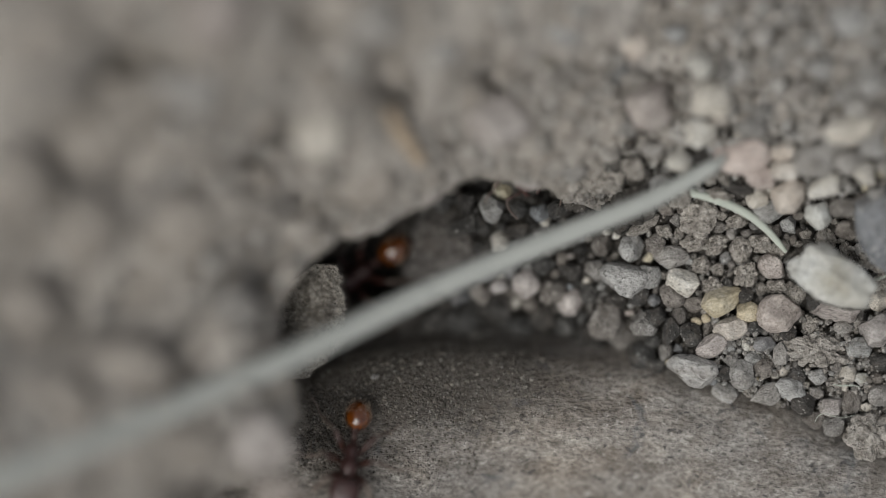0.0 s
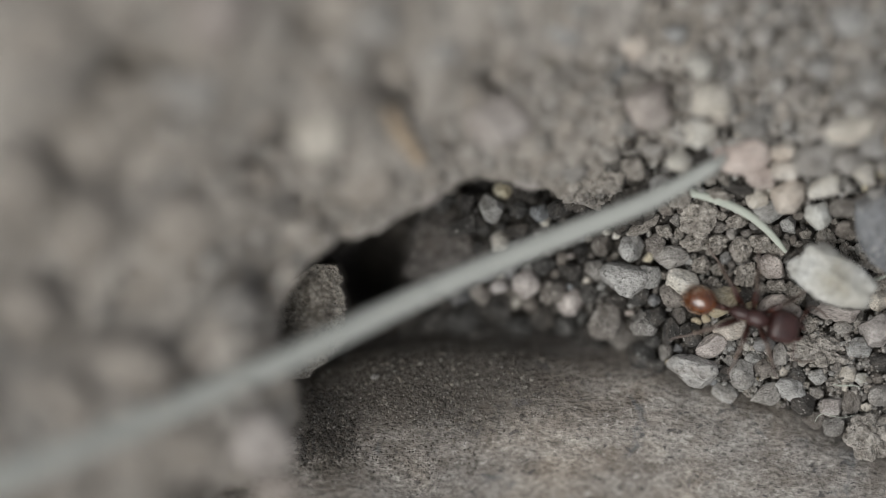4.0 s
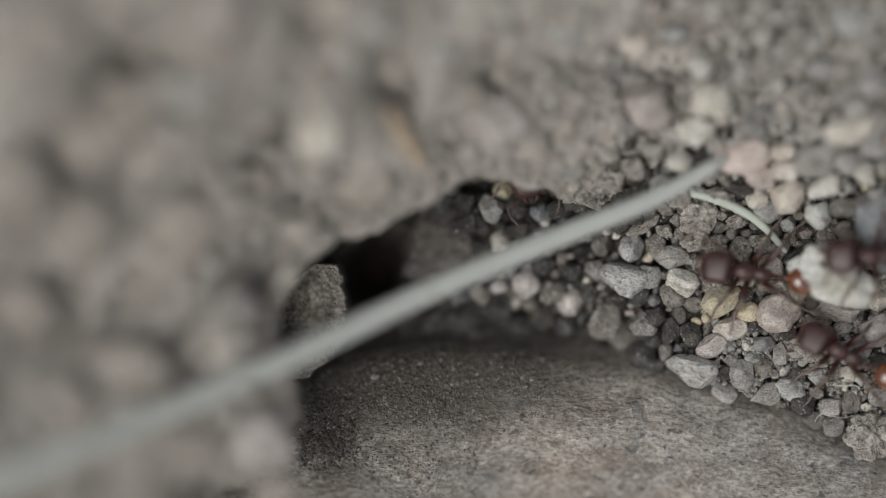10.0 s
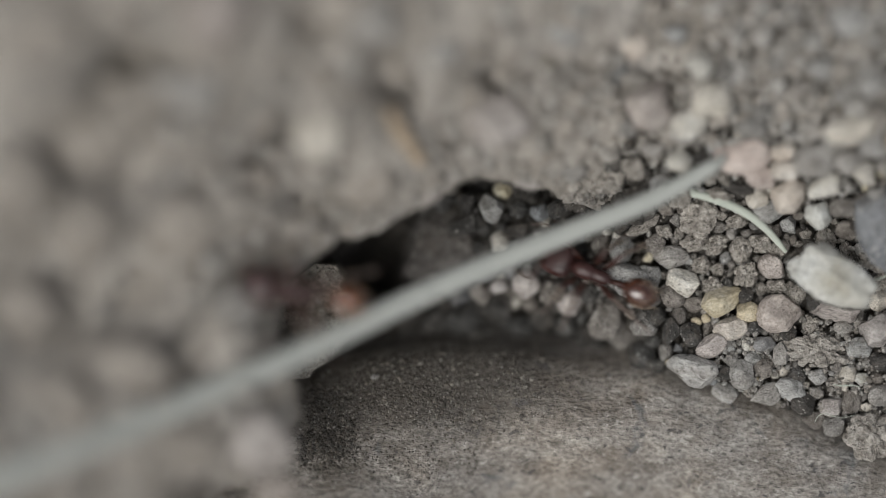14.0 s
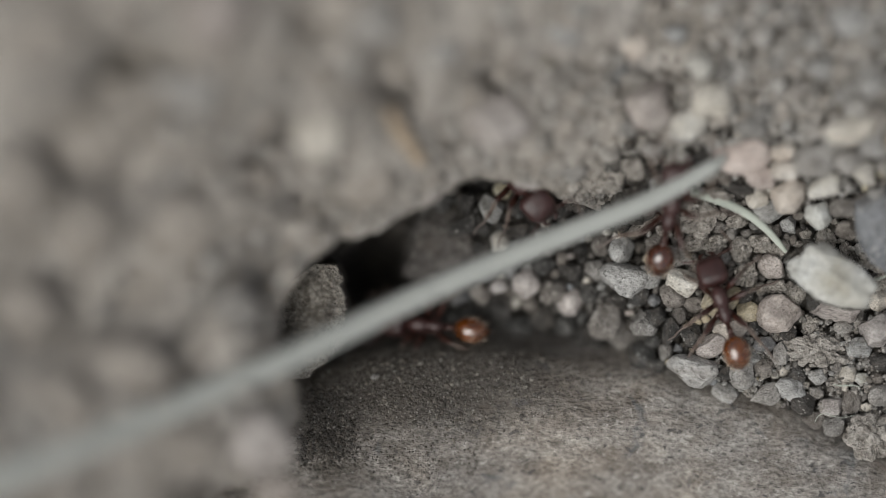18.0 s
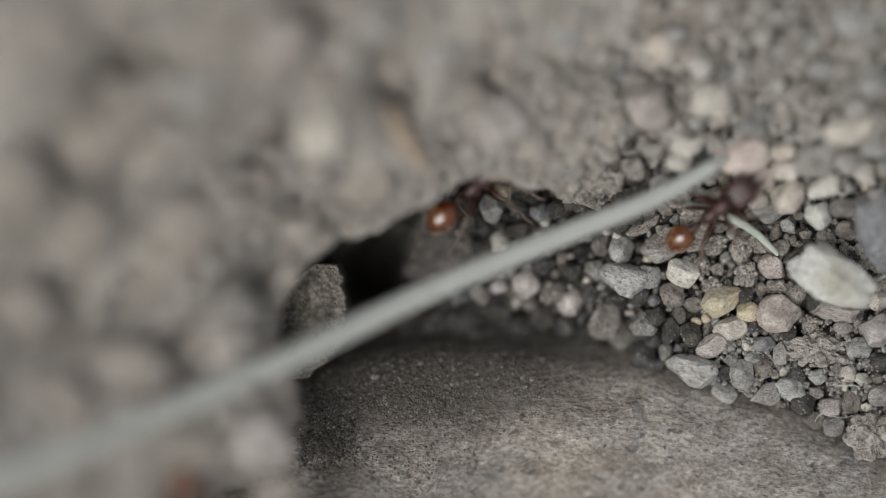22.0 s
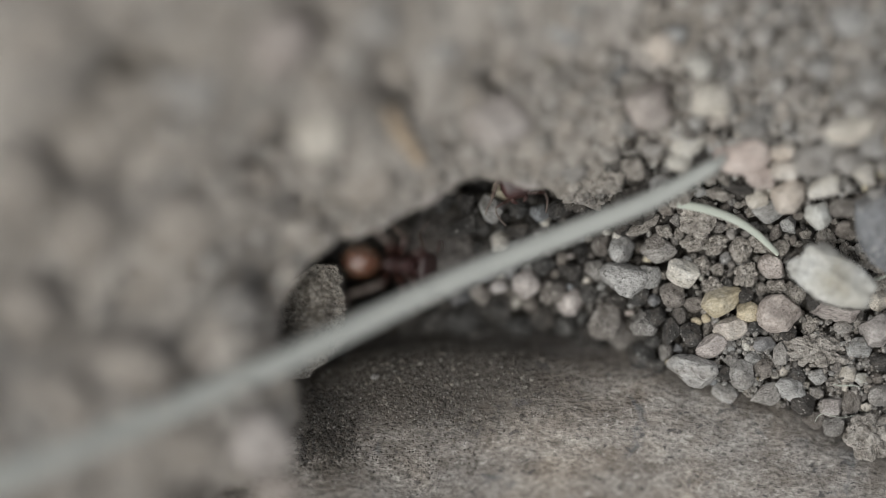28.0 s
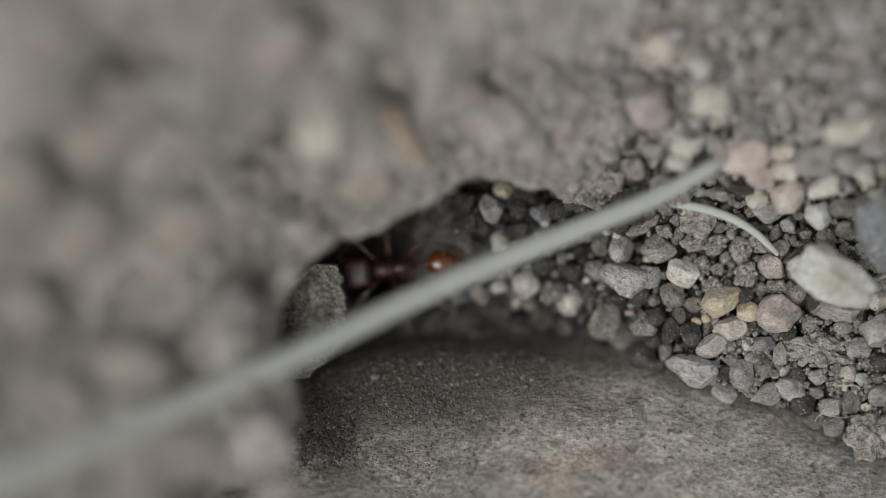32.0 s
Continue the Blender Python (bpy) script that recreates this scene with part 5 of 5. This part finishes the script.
    roam(ants[2], [
        (0.0, 4.20, 6.60, -72, "b"), (0.3, 4.93, 3.44, -87, "b"), (0.5, 4.02, 0.87, -144, "b"), (0.7, 2.18, -0.91, -137, "b"), (1.0, -0.66, -3.53, -135, "b"),
        (1.2, -3.05, -6.10, -115, "b"), (1.3, -4.17, -8.38, -104, "b"), (1.4, -5.33, -11.22, -104, "b"), (1.5, -5.94, -14.94, -109, "b"), (1.7, -6.74, -17.38, -103, "b"),
        (2.1, -7.60, -30.00, -90, "b"),
    ])
    roam(ants[3], [
        (0.0, -7.80, 9.50, 90, "b"), (4.5, -7.80, 9.50, 90, "b"), (5.0, -4.04, -0.91, -129, "-13"), (5.6, -3.98, -1.62, -120, "-11"), (5.7, -3.50, -3.40, -108, "-6"),
        (5.8, -4.47, -6.67, -106, "b"), (5.9, -4.14, -8.88, -96, "b"), (6.0, -3.43, -12.05, -81, "b"), (6.1, -2.89, -15.35, -81, "b"), (6.3, -2.25, -18.84, -84, "b"),
        (6.7, -5.40, -30.00, -90, "b"),
    ])
    roam(ants[4], [
        (0.0, -5.40, 9.50, 90, "b"), (5.6, -5.40, 9.50, 90, "b"), (6.1, -4.07, -0.95, 39, "-13"), (6.4, -3.90, -1.50, -40, "-10"), (6.5, -3.50, -2.60, -40, "-6"), (6.6, -2.40, -3.80, -18, "-3:-8"), (6.7, 0.75, -3.50, -6, "b"),
        (6.8, 6.60, -5.10, -16, "b"), (7.0, 15.42, -7.38, -20, "b"), (7.2, 27.30, -11.22, -20, "b"), (7.4, 32.01, -12.95, -20, "b"), (7.8, 46.00, 4.20, 0, "b"),
        (9.0, 46.00, 4.20, 0, "b"), (9.5, 31.12, -4.84, 149, "b"), (10.0, 25.41, -0.36, -177, "2.7"), (10.2, 24.76, 2.98, 95, "b"), (10.4, 26.49, 6.19, 70, "b"),
        (10.6, 30.06, 8.78, 45, "b"), (11.0, 46.00, 4.20, 0, "b"), (12.8, 46.00, 4.20, 0, "b"), (13.3, 31.93, -4.66, 172, "b"), (13.6, 25.35, -3.46, 175, "b"),
    ], [
        (13.8, 18.17, -2.28, 172, "b"), (14.0, 9.17, -1.60, 158, "b"), (14.2, 4.75, 1.30, 139, "b"), (14.4, 2.95, 4.48, 122, "b"), (14.7, 1.65, 7.98, 108, "b"),
        (15.1, -5.40, 9.50, 90, "b"), (16.7, -5.40, 9.50, 90, "b"), (17.2, 3.25, 6.05, -66, "b"), (17.5, 5.62, 2.42, -41, "b"), (17.8, 9.67, 0.88, 5, "b"),
        (17.9, 11.04, 1.18, 23, "b"), (18.0, 13.30, 2.43, 79, "b"), (18.1, 13.12, 3.47, 87, "b"), (18.2, 11.39, 7.20, 74, "b"), (18.3, 11.76, 9.08, 82, "b"),
        (18.4, 11.53, 11.87, 95, "b"), (18.7, 10.95, 17.32, 93, "b"), (19.1, 26.00, 31.00, 90, "b"),
    ])
    roam(ants[5], [
        (0.0, 48.00, 5.00, 0, "b"), (5.7, 48.00, 5.00, 0, "b"), (6.2, 30.17, -7.78, 135, "b"), (6.5, 25.78, -4.29, 124, "b"), (6.6, 22.46, -0.68, 148, "2.5"),
        (6.8, 22.70, -0.62, 146, "2.5"), (7.0, 31.63, -0.06, 156, "b"), (7.3, 34.57, 0.24, 165, "b"), (7.7, 48.00, 5.00, 0, "b"), (9.1, 48.00, 5.00, 0, "b"),
        (9.6, 30.77, -4.24, 171, "b"), (9.9, 24.48, -5.16, 153, "b"), (10.0, 23.70, -6.25, 153, "b"), (10.1, 20.73, -7.46, -178, "b"), (10.3, 15.53, -6.41, 131, "b"),
        (10.5, 13.85, -6.60, 168, "b"), (10.6, 13.82, -6.91, 159, "b"), (10.7, 14.56, -6.71, 148, "b"), (10.8, 15.62, -6.01, 128, "b"), (10.9, 17.62, -3.26, 86, "b"),
    ], [
        (11.0, 18.64, -0.74, 79, "b"), (11.1, 17.02, 1.83, 101, "b"), (11.2, 16.63, 5.91, 82, "b"), (11.5, 17.39, 10.63, 85, "b"), (11.8, 17.68, 16.09, 85, "b"),
        (12.2, 27.50, 31.00, 90, "b"),
    ])
    roam(ants[6], [
        (0.0, -0.60, 9.50, 90, "b"), (9.2, -0.60, 9.50, 90, "b"), (9.7, 3.88, 7.84, -79, "b"), (10.0, 4.23, 5.95, -72, "b"), (10.1, 4.89, 4.29, -72, "b"),
        (10.3, 6.35, -1.30, -77, "b"), (10.4, 8.56, -2.66, -50, "b"), (10.5, 8.30, -2.62, -40, "b"), (10.6, 6.65, -2.98, -43, "b"), (10.7, 6.33, -3.65, -63, "b"),
        (10.9, 3.30, -5.00, -127, "b"), (11.0, 2.38, -6.06, -131, "b"), (11.1, -1.61, -8.22, -138, "b"), (11.3, -5.06, -8.92, -140, "b"), (11.5, -6.55, -12.10, -110, "b"),
        (11.6, -7.31, -15.16, -104, "b"), (11.9, -8.12, -19.36, -98, "b"), (12.3, 1.20, -30.00, -90, "b"), (15.5, 1.20, -30.00, -90, "b"), (16.0, 24.67, -15.56, 121, "b"),
    ], [
        (16.5, 19.25, -10.66, 109, "b"), (16.6, 19.18, -10.90, 110, "b"), (16.8, 17.79, -10.42, 138, "b"), (17.0, 11.91, -8.36, 158, "b"), (17.2, 9.72, -6.00, 120, "b"),
        (17.3, 9.81, -4.45, 108, "b"), (17.5, 8.96, -4.41, 125, "b"), (17.6, 8.77, -5.42, 147, "b"), (17.7, 6.77, -5.93, 163, "b"), (17.8, 5.15, -5.54, 163, "b"),
        (17.9, 1.94, -4.84, 175, "b"), (18.0, -0.49, -4.56, 174, "b"), (18.1, -2.37, -4.45, 178, "b"), (18.4, -2.85, -4.84, -162, "b"), (18.6, -3.59, -7.31, -125, "b"),
        (18.7, -4.11, -8.76, -117, "b"), (18.9, -5.33, -12.32, -122, "b"), (19.0, -6.27, -15.70, -116, "b"), (19.1, -7.25, -15.67, -143, "c"), (19.2, -9.03, -15.72, -175, "c"),
    ], [
        (19.4, -14.11, -14.36, 151, "c"), (19.5, -16.78, -12.47, 156, "c"), (19.6, -19.52, -10.38, 156, "c"), (19.7, -21.79, -8.48, 153, "c"), (19.8, -24.53, -7.03, 153, "c"),
        (19.9, -27.49, -5.48, 158, "c"), (20.3, -30.62, -3.61, 160, "c"), (20.7, -42.00, 14.00, 150, "c"), (25.4, -42.00, 14.00, 150, "c"), (25.9, -19.06, 17.81, -29, "c"),
        (26.4, -15.54, 11.94, -27, "c"), (27.0, -9.90, 7.28, -37, "c"), (27.5, -5.95, 1.85, -45, "6.8:10"), (27.6, -5.50, 0.20, -66, "6.2:20"), (27.7, -5.00, -1.60, -75, "4.2:40"),
        (27.8, -5.05, -1.95, -85, "3.6:45"), (27.9, -3.80, -2.05, -40, "3.2:45"), (28.0, -3.55, -0.80, -5, "2.8:45"), (28.1, -3.65, 0.15, 27, "2.2:48"), (28.2, -3.55, -0.20, 95, "-1.5:45"),
        (28.3, -3.90, 1.20, 95, "-2:40"), (28.4, -4.20, 1.30, 95, "-2.5:35"), (28.5, -4.00, 2.90, 95, "-3:20"), (28.7, -4.20, 5.50, 95, "-4"), (29.1, -0.60, 9.50, 90, "b"),
    ])
    roam(ants[7], [
        (0.0, 1.80, 9.50, 90, "b"), (9.3, 1.80, 9.50, 90, "b"), (9.8, -4.07, -0.92, -129, "-13"), (10.1, -4.05, -1.11, -124, "-12"), (10.2, -2.90, -2.30, -114, "-4"),
        (10.3, -2.71, -4.27, -101, "b"), (10.4, -2.07, -5.65, -64, "b"), (10.5, -2.07, -6.95, -78, "b"), (10.6, -3.01, -8.70, -95, "b"), (10.7, -4.19, -9.38, -133, "b"),
        (10.9, -5.76, -10.55, -131, "b"), (11.0, -5.58, -10.94, -117, "b"), (11.1, -6.09, -13.15, -121, "b"), (11.3, -7.10, -17.05, -114, "b"), (11.7, 3.40, -30.00, -90, "b"),
    ])
    roam(ants[8], [
        (0.0, 4.20, 9.50, 90, "b"), (10.9, 4.20, 9.50, 90, "b"), (11.4, 3.91, 6.04, -66, "b"), (11.8, 5.80, 2.59, -34, "b"), (12.0, 9.51, 0.95, -23, "b"),
        (12.1, 10.89, -0.26, 3, "b"), (12.3, 14.93, 0.24, 4, "b"), (12.5, 20.49, 2.24, 18, "b"), (12.6, 23.59, 3.78, 24, "b"), (12.8, 27.89, 5.63, 31, "b"),
        (13.2, 54.00, 7.40, 0, "b"), (16.7, 54.00, 7.40, 0, "b"), (17.2, 31.88, -14.32, 153, "b"), (17.4, 25.02, -11.81, 159, "b"), (17.5, 22.38, -10.23, 157, "b"),
        (17.6, 20.91, -9.53, 161, "b"), (17.7, 17.58, -5.14, 129, "b"), (17.8, 16.74, -3.43, 99, "b"), (18.0, 16.42, -3.55, 107, "b"), (18.1, 14.71, -3.93, 147, "b"),
    ], [
        (18.2, 11.44, -3.83, 148, "b"), (18.3, 9.49, -2.77, 158, "b"), (18.4, 7.01, -1.81, 161, "b"), (18.5, 5.26, -0.73, 151, "b"), (19.0, 5.71, -0.52, 130, "b"),
        (19.2, 4.76, 0.67, 132, "b"), (19.5, 2.72, 3.47, 125, "b"), (19.8, 2.66, 2.45, 148, "b"), (20.0, 0.11, 0.67, -163, "-1.2"), (20.3, -2.81, 0.64, -160, "-3:12"),
        (20.5, -4.60, -0.95, -133, "b"), (20.7, -5.09, -1.43, -120, "-8"), (21.0, -5.00, -2.25, -90, "-10"), (21.4, -4.93, -2.05, -96, "-14"), (21.8, 4.20, 9.50, 90, "b"),
        (23.4, 4.20, 9.50, 90, "b"), (23.9, -4.05, -0.92, -129, "-12"), (24.2, -3.65, -1.47, -117, "-9"), (24.4, -3.23, -2.97, -114, "-4"), (24.5, -3.78, -5.18, -122, "b"),
    ], [
        (24.6, -4.25, -6.34, -117, "b"), (24.8, -5.11, -9.98, -101, "b"), (24.9, -5.88, -15.18, -101, "b"), (25.0, -6.23, -18.85, -96, "b"), (25.2, -6.54, -23.08, -96, "b"),
        (25.6, 5.60, -30.00, -90, "b"),
    ])
    roam(ants[9], [
        (0.0, -15.00, 13.00, 90, "b"), (11.1, -15.00, 13.00, 90, "b"), (11.6, 2.98, 5.53, -107, "b"), (12.0, 0.16, 2.92, -107, "b"), (12.2, -1.08, 1.44, -135, "b"),
        (12.4, -2.79, -0.06, -139, "b"), (12.8, -4.40, -0.76, -124, "-12"), (13.2, -15.00, 13.00, 90, "b"), (15.5, -15.00, 13.00, 90, "b"), (16.0, 4.30, 6.64, 108, "b"),
        (16.5, 4.55, 4.32, 111, "b"), (16.7, 3.60, 7.40, 115, "b"), (17.0, 3.60, 8.20, 180, "b"), (17.3, 3.90, 6.50, -60, "b"), (17.5, 4.10, 6.00, -50, "b"), (17.9, 4.20, 4.10, -35, "b"),
        (18.1, 4.00, 4.20, -60, "b"), (18.3, 4.60, 3.90, -35, "b"), (18.5, 4.50, 3.50, -24, "b"), (18.7, 2.60, 3.10, -165, "b"), (19.0, 1.21, 2.12, -159, "b"), (19.3, -1.46, 1.11, -142, "b"), (19.7, -4.07, -0.91, -140, "-11"), (20.1, -15.00, 13.00, 90, "b"),
    ], [
        (21.7, -15.00, 13.00, 90, "b"), (22.2, 5.20, 6.40, -70, "b"), (22.3, 5.45, 5.50, -70, "b"), (22.4, 5.60, 4.80, -72, "-0.6:-12"), (22.6, 5.85, 3.95, -70, "-0.6:-12"), (22.8, 6.20, 3.80, -68, "-0.6:-12"),
        (23.0, 7.10, 3.00, -66, "-0.6:-12"), (23.2, 7.65, 2.25, -66, "-0.7:-14"), (23.4, 7.65, 2.30, -66, "-0.7:-14"), (23.6, 7.00, 4.40, -68, "-0.6:-12"), (23.8, 6.30, 6.70, -70, "b"), (24.3, -15.00, 13.00, 90, "b"),
    ], [
        (28.1, -15.00, 13.00, 90, "b"), (28.6, 4.24, 6.04, -66, "b"), (29.0, 5.83, 3.14, -57, "b"), (29.2, 8.81, -0.14, -43, "b"), (29.3, 10.52, -1.90, -34, "b"),
        (29.4, 14.39, -3.71, -37, "b"), (29.5, 14.83, -3.23, -37, "b"), (29.7, 14.77, -3.63, -35, "b"), (29.9, 14.07, -3.42, -44, "b"), (30.0, 14.38, -4.21, -45, "b"),
        (30.1, 16.39, -4.74, -35, "b"), (30.2, 19.37, -6.65, -20, "b"), (30.4, 24.06, -6.49, -3, "b"), (30.7, 30.46, -7.09, -5, "b"), (31.1, 56.00, 8.20, 0, "b"),
    ])
    roam(ants[10], [
        (0.0, -12.60, 13.00, 90, "b"), (18.3, -12.60, 13.00, 90, "b"), (18.8, 4.58, 5.38, -66, "b"), (19.1, 5.83, 2.99, -54, "b"), (19.3, 6.94, 2.45, 119, "2"),
        (19.4, 6.43, 4.36, 120, "c"), (19.5, 5.59, 5.05, 125, "c"), (19.6, 4.72, 6.23, 135, "c"), (19.7, 2.54, 7.28, 157, "c"), (19.9, -0.36, 8.55, 169, "c"),
        (20.0, -1.20, 8.31, 173, "c"), (20.2, -4.57, 9.98, 167, "c"), (20.4, -8.00, 9.45, -170, "c"), (20.6, -10.88, 7.52, -159, "c"), (20.8, -14.64, 5.15, -143, "c"),
        (21.0, -16.34, -0.80, -115, "c"), (21.2, -16.93, -3.61, -114, "c"), (21.4, -16.85, -9.73, -88, "c"), (21.5, -16.65, -10.93, -78, "c"), (21.6, -14.73, -12.26, -73, "c"),
    ], [
        (21.8, -13.65, -14.47, -73, "c"), (22.0, -14.40, -16.03, -88, "c"), (22.4, -15.02, -20.01, -95, "c"), (22.8, 10.00, -30.00, -90, "b"),
    ])
    roam(ants[11], [
        (0.0, 60.00, 9.80, 0, "b"), (18.5, 60.00, 9.80, 0, "b"), (19.0, 31.83, -10.80, 149, "b"), (19.2, 25.43, -9.25, 150, "b"), (19.3, 23.16, -7.33, 157, "b"),
        (19.4, 21.10, -8.56, 169, "b"), (19.5, 17.84, -7.25, 157, "b"), (19.6, 12.78, -4.72, 159, "b"), (19.7, 9.49, -4.66, 177, "b"), (19.8, 8.33, -4.52, 165, "b"),
        (19.9, 7.15, -4.12, 170, "b"), (20.0, 4.96, -3.14, 166, "b"), (20.2, 3.99, -4.27, 171, "b"), (20.4, -0.13, -3.46, 165, "b"), (20.7, -3.21, -2.35, 167, "-9"),
        (21.0, -4.28, -1.76, -158, "-14"), (21.4, -10.20, 13.00, 90, "b"), (27.4, -10.20, 13.00, 90, "b"), (27.9, 3.40, 6.38, -72, "b"), (28.4, 4.06, 3.96, -72, "b"),
    ], [
        (28.6, 5.23, 3.14, -65, "b"), (28.8, 7.40, -0.76, -94, "b"), (28.9, 6.22, -3.12, -114, "b"), (29.0, 4.66, -3.20, -125, "b"), (29.1, 3.24, -3.94, -138, "b"),
        (29.2, 3.57, -4.02, -122, "b"), (29.3, 5.38, -4.12, -91, "b"), (29.4, 6.90, -4.16, -70, "b"), (29.5, 9.60, -5.31, -43, "b"), (29.6, 10.00, -5.82, -30, "b"),
        (29.7, 11.56, -7.80, -38, "b"), (29.8, 14.67, -8.55, -24, "b"), (29.9, 16.09, -9.14, -26, "b"), (30.0, 17.22, -10.61, -31, "b"), (30.1, 19.34, -11.62, -29, "b"),
        (30.2, 22.71, -11.36, -13, "b"), (30.4, 27.81, -11.75, -4, "b"), (30.7, 32.52, -12.59, -9, "b"), (31.1, 60.00, 9.80, 0, "b"),
    ])
    bearer = roam(ants[12], [
        (0.0, -7.80, 13.00, 90, "b"), (18.7, -7.80, 13.00, 90, "b"), (19.2, -4.05, -0.92, -129, "-12"), (19.6, -2.91, -2.65, -114, "-5"), (19.9, -3.62, -4.78, -104, "b"),
        (20.0, -3.83, -5.55, -99, "b"), (20.1, -3.78, -7.95, -101, "b"), (20.2, -3.69, -10.33, -99, "b"), (20.3, -3.25, -12.34, -95, "b"), (20.4, -3.04, -15.87, -89, "b"),
        (20.7, -2.76, -19.50, -90, "b"), (21.1, 14.40, -30.00, -90, "b"),
    ])
    tagged(ants[12], "red-brown harvester ant carrying a white grain", "ant", "ants of the nest")
    roam(ants[13], [
        (0.0, -5.40, 13.00, 90, "b"), (19.4, -5.40, 13.00, 90, "b"), (19.9, 3.94, 3.38, -56, "b"), (20.1, 6.11, 1.75, -45, "b"), (20.2, 7.42, 0.79, -30, "b"),
        (20.3, 10.02, -0.99, -9, "b"), (20.4, 14.30, -0.53, -4, "b"), (20.5, 20.29, -0.91, 3, "b"), (20.6, 23.78, -0.63, 0, "b"), (20.9, 30.19, -0.12, 5, "b"),
        (21.3, 64.00, 11.40, 0, "b"), (23.9, 64.00, 11.40, 0, "b"), (24.4, 31.79, 6.28, -165, "b"), (24.8, 26.27, 3.89, -152, "3.2"), (25.0, 21.68, 0.88, -143, "2.6:8"),
        (25.2, 20.44, 0.41, -167, "1.8"), (25.4, 18.92, -0.67, -153, "b"), (25.5, 15.88, -1.02, -172, "b"), (25.8, 9.67, -0.78, 175, "b"), (26.2, 4.41, 1.64, 139, "b"),
    ], [
        (26.6, 1.98, 5.99, 108, "b"), (27.0, -5.40, 13.00, 90, "b"),
    ])
    roam(ants[14], [
        (0.0, -3.00, 13.00, 90, "b"), (20.4, -3.00, 13.00, 90, "b"), (20.9, -4.04, -0.91, -129, "-11"), (21.1, -2.91, -2.31, -114, "-5"), (21.4, -4.11, -5.52, -122, "b"),
        (21.6, -3.21, -5.95, -102, "b"), (21.8, -5.76, -10.22, -117, "b"), (21.9, -7.04, -13.15, -111, "b"), (22.0, -8.22, -18.53, -101, "b"), (22.3, -8.46, -18.71, -98, "b"),
        (22.7, 18.80, -30.00, -90, "b"),
    ])
    roam(ants[15], [
        (0.0, -42.00, -4.00, 150, "c"), (20.5, -42.00, -4.00, 150, "c"), (21.0, -7.64, 20.02, -85, "c"), (21.4, -6.78, 14.24, -69, "c"), (21.6, -3.82, 7.94, -69, "c"),
        (21.8, -1.58, 4.41, -61, "c"), (22.0, 1.30, 6.60, -72, "b"), (22.4, 1.80, 5.70, -96, "b"), (22.6, 1.50, 3.30, -105, "b"), (22.7, 0.95, 2.45, -112, "b"), (22.8, 0.44, 1.74, -124, "b"), (23.0, -3.60, -1.60, -142, "-4:-10"),
        (23.2, -4.85, -1.57, -135, "-9"), (23.6, -4.77, -1.60, -124, "-14"), (24.0, -0.60, 13.00, 90, "b"), (26.0, -0.60, 13.00, 90, "b"), (26.5, -4.05, -0.92, -129, "-12"),
        (26.9, -2.90, -2.79, -117, "-4"), (27.3, -4.23, -6.81, -117, "b"), (27.5, -6.31, -10.70, -111, "b"), (27.6, -6.20, -12.32, -107, "b"), (27.8, -6.57, -16.58, -96, "b"),
    ], [
        (28.2, 21.00, -30.00, -90, "b"),
    ])
    roam(ants[16], [
        (0.0, 1.80, 13.00, 90, "b"), (20.6, 1.80, 13.00, 90, "b"), (21.1, 4.94, 3.90, -53, "b"), (21.4, 8.90, 0.64, -31, "b"), (21.6, 10.73, 0.87, -8, "b"),
        (21.8, 12.35, 0.56, 0, "b"), (22.0, 16.12, 2.39, 38, "b"), (22.2, 17.60, 5.33, 58, "b"), (22.4, 18.42, 8.74, 77, "b"), (22.6, 18.49, 11.86, 93, "b"),
        (22.9, 18.30, 17.27, 87, "b"), (23.3, 44.00, 31.00, 90, "b"),
    ])
    jaw = at(3.45, 0, 1.15)
    carried = [(t, m @ jaw) for t, m in bearer if 19.2 <= t <= 20.7]
    walk(grain, [(0, carried[0][1])] + carried + [(32, carried[-1][1])])
    shove(shoved_grey, [(12.5, 0.00, 0.00, 0.00), (13.2, -0.36, -0.07, -0.12), (14.4, -0.59, -0.10, -0.19)])
    shove(shoved_angular, [(18.4, 0.00, 0.00, 0.00), (18.7, -0.30, 0.13, -0.04), (19.3, -0.73, 0.33, -0.11)])
    shove(shoved_cream, [(18.4, 0.00, 0.00, 0.00), (18.8, 0.03, 0.33, -0.02), (19.3, 0.04, 0.57, -0.03)])
    shove(shoved_upper, [(18.2, 0.00, 0.00, 0.00), (18.4, 1.54, -0.18, 0.29)])
    shove(shoved_pale, [(9, 0.00, 0.00, 0.00), (12.3, -0.52, 0.48, 0.35), (18.0, -0.52, 0.48, 0.35), (18.3, -0.59, -0.13, -0.09), (25, -0.66, -0.64, -0.46)])
    shove(shoved_pink, [(21.2, 0.00, 0.00, 0.00), (21.6, 3.50, -1.45, -2.08)])
    walk(rootlet, [(0, at(14.45, 3.33, 1.6)), (18.75, at(14.45, 3.33, 1.6)), (18.95, at(13.7, 2.66, 1.6, 0, 0, 5)), (32, at(13.7, 2.66, 1.6, 0, 0, 5))])


motions()
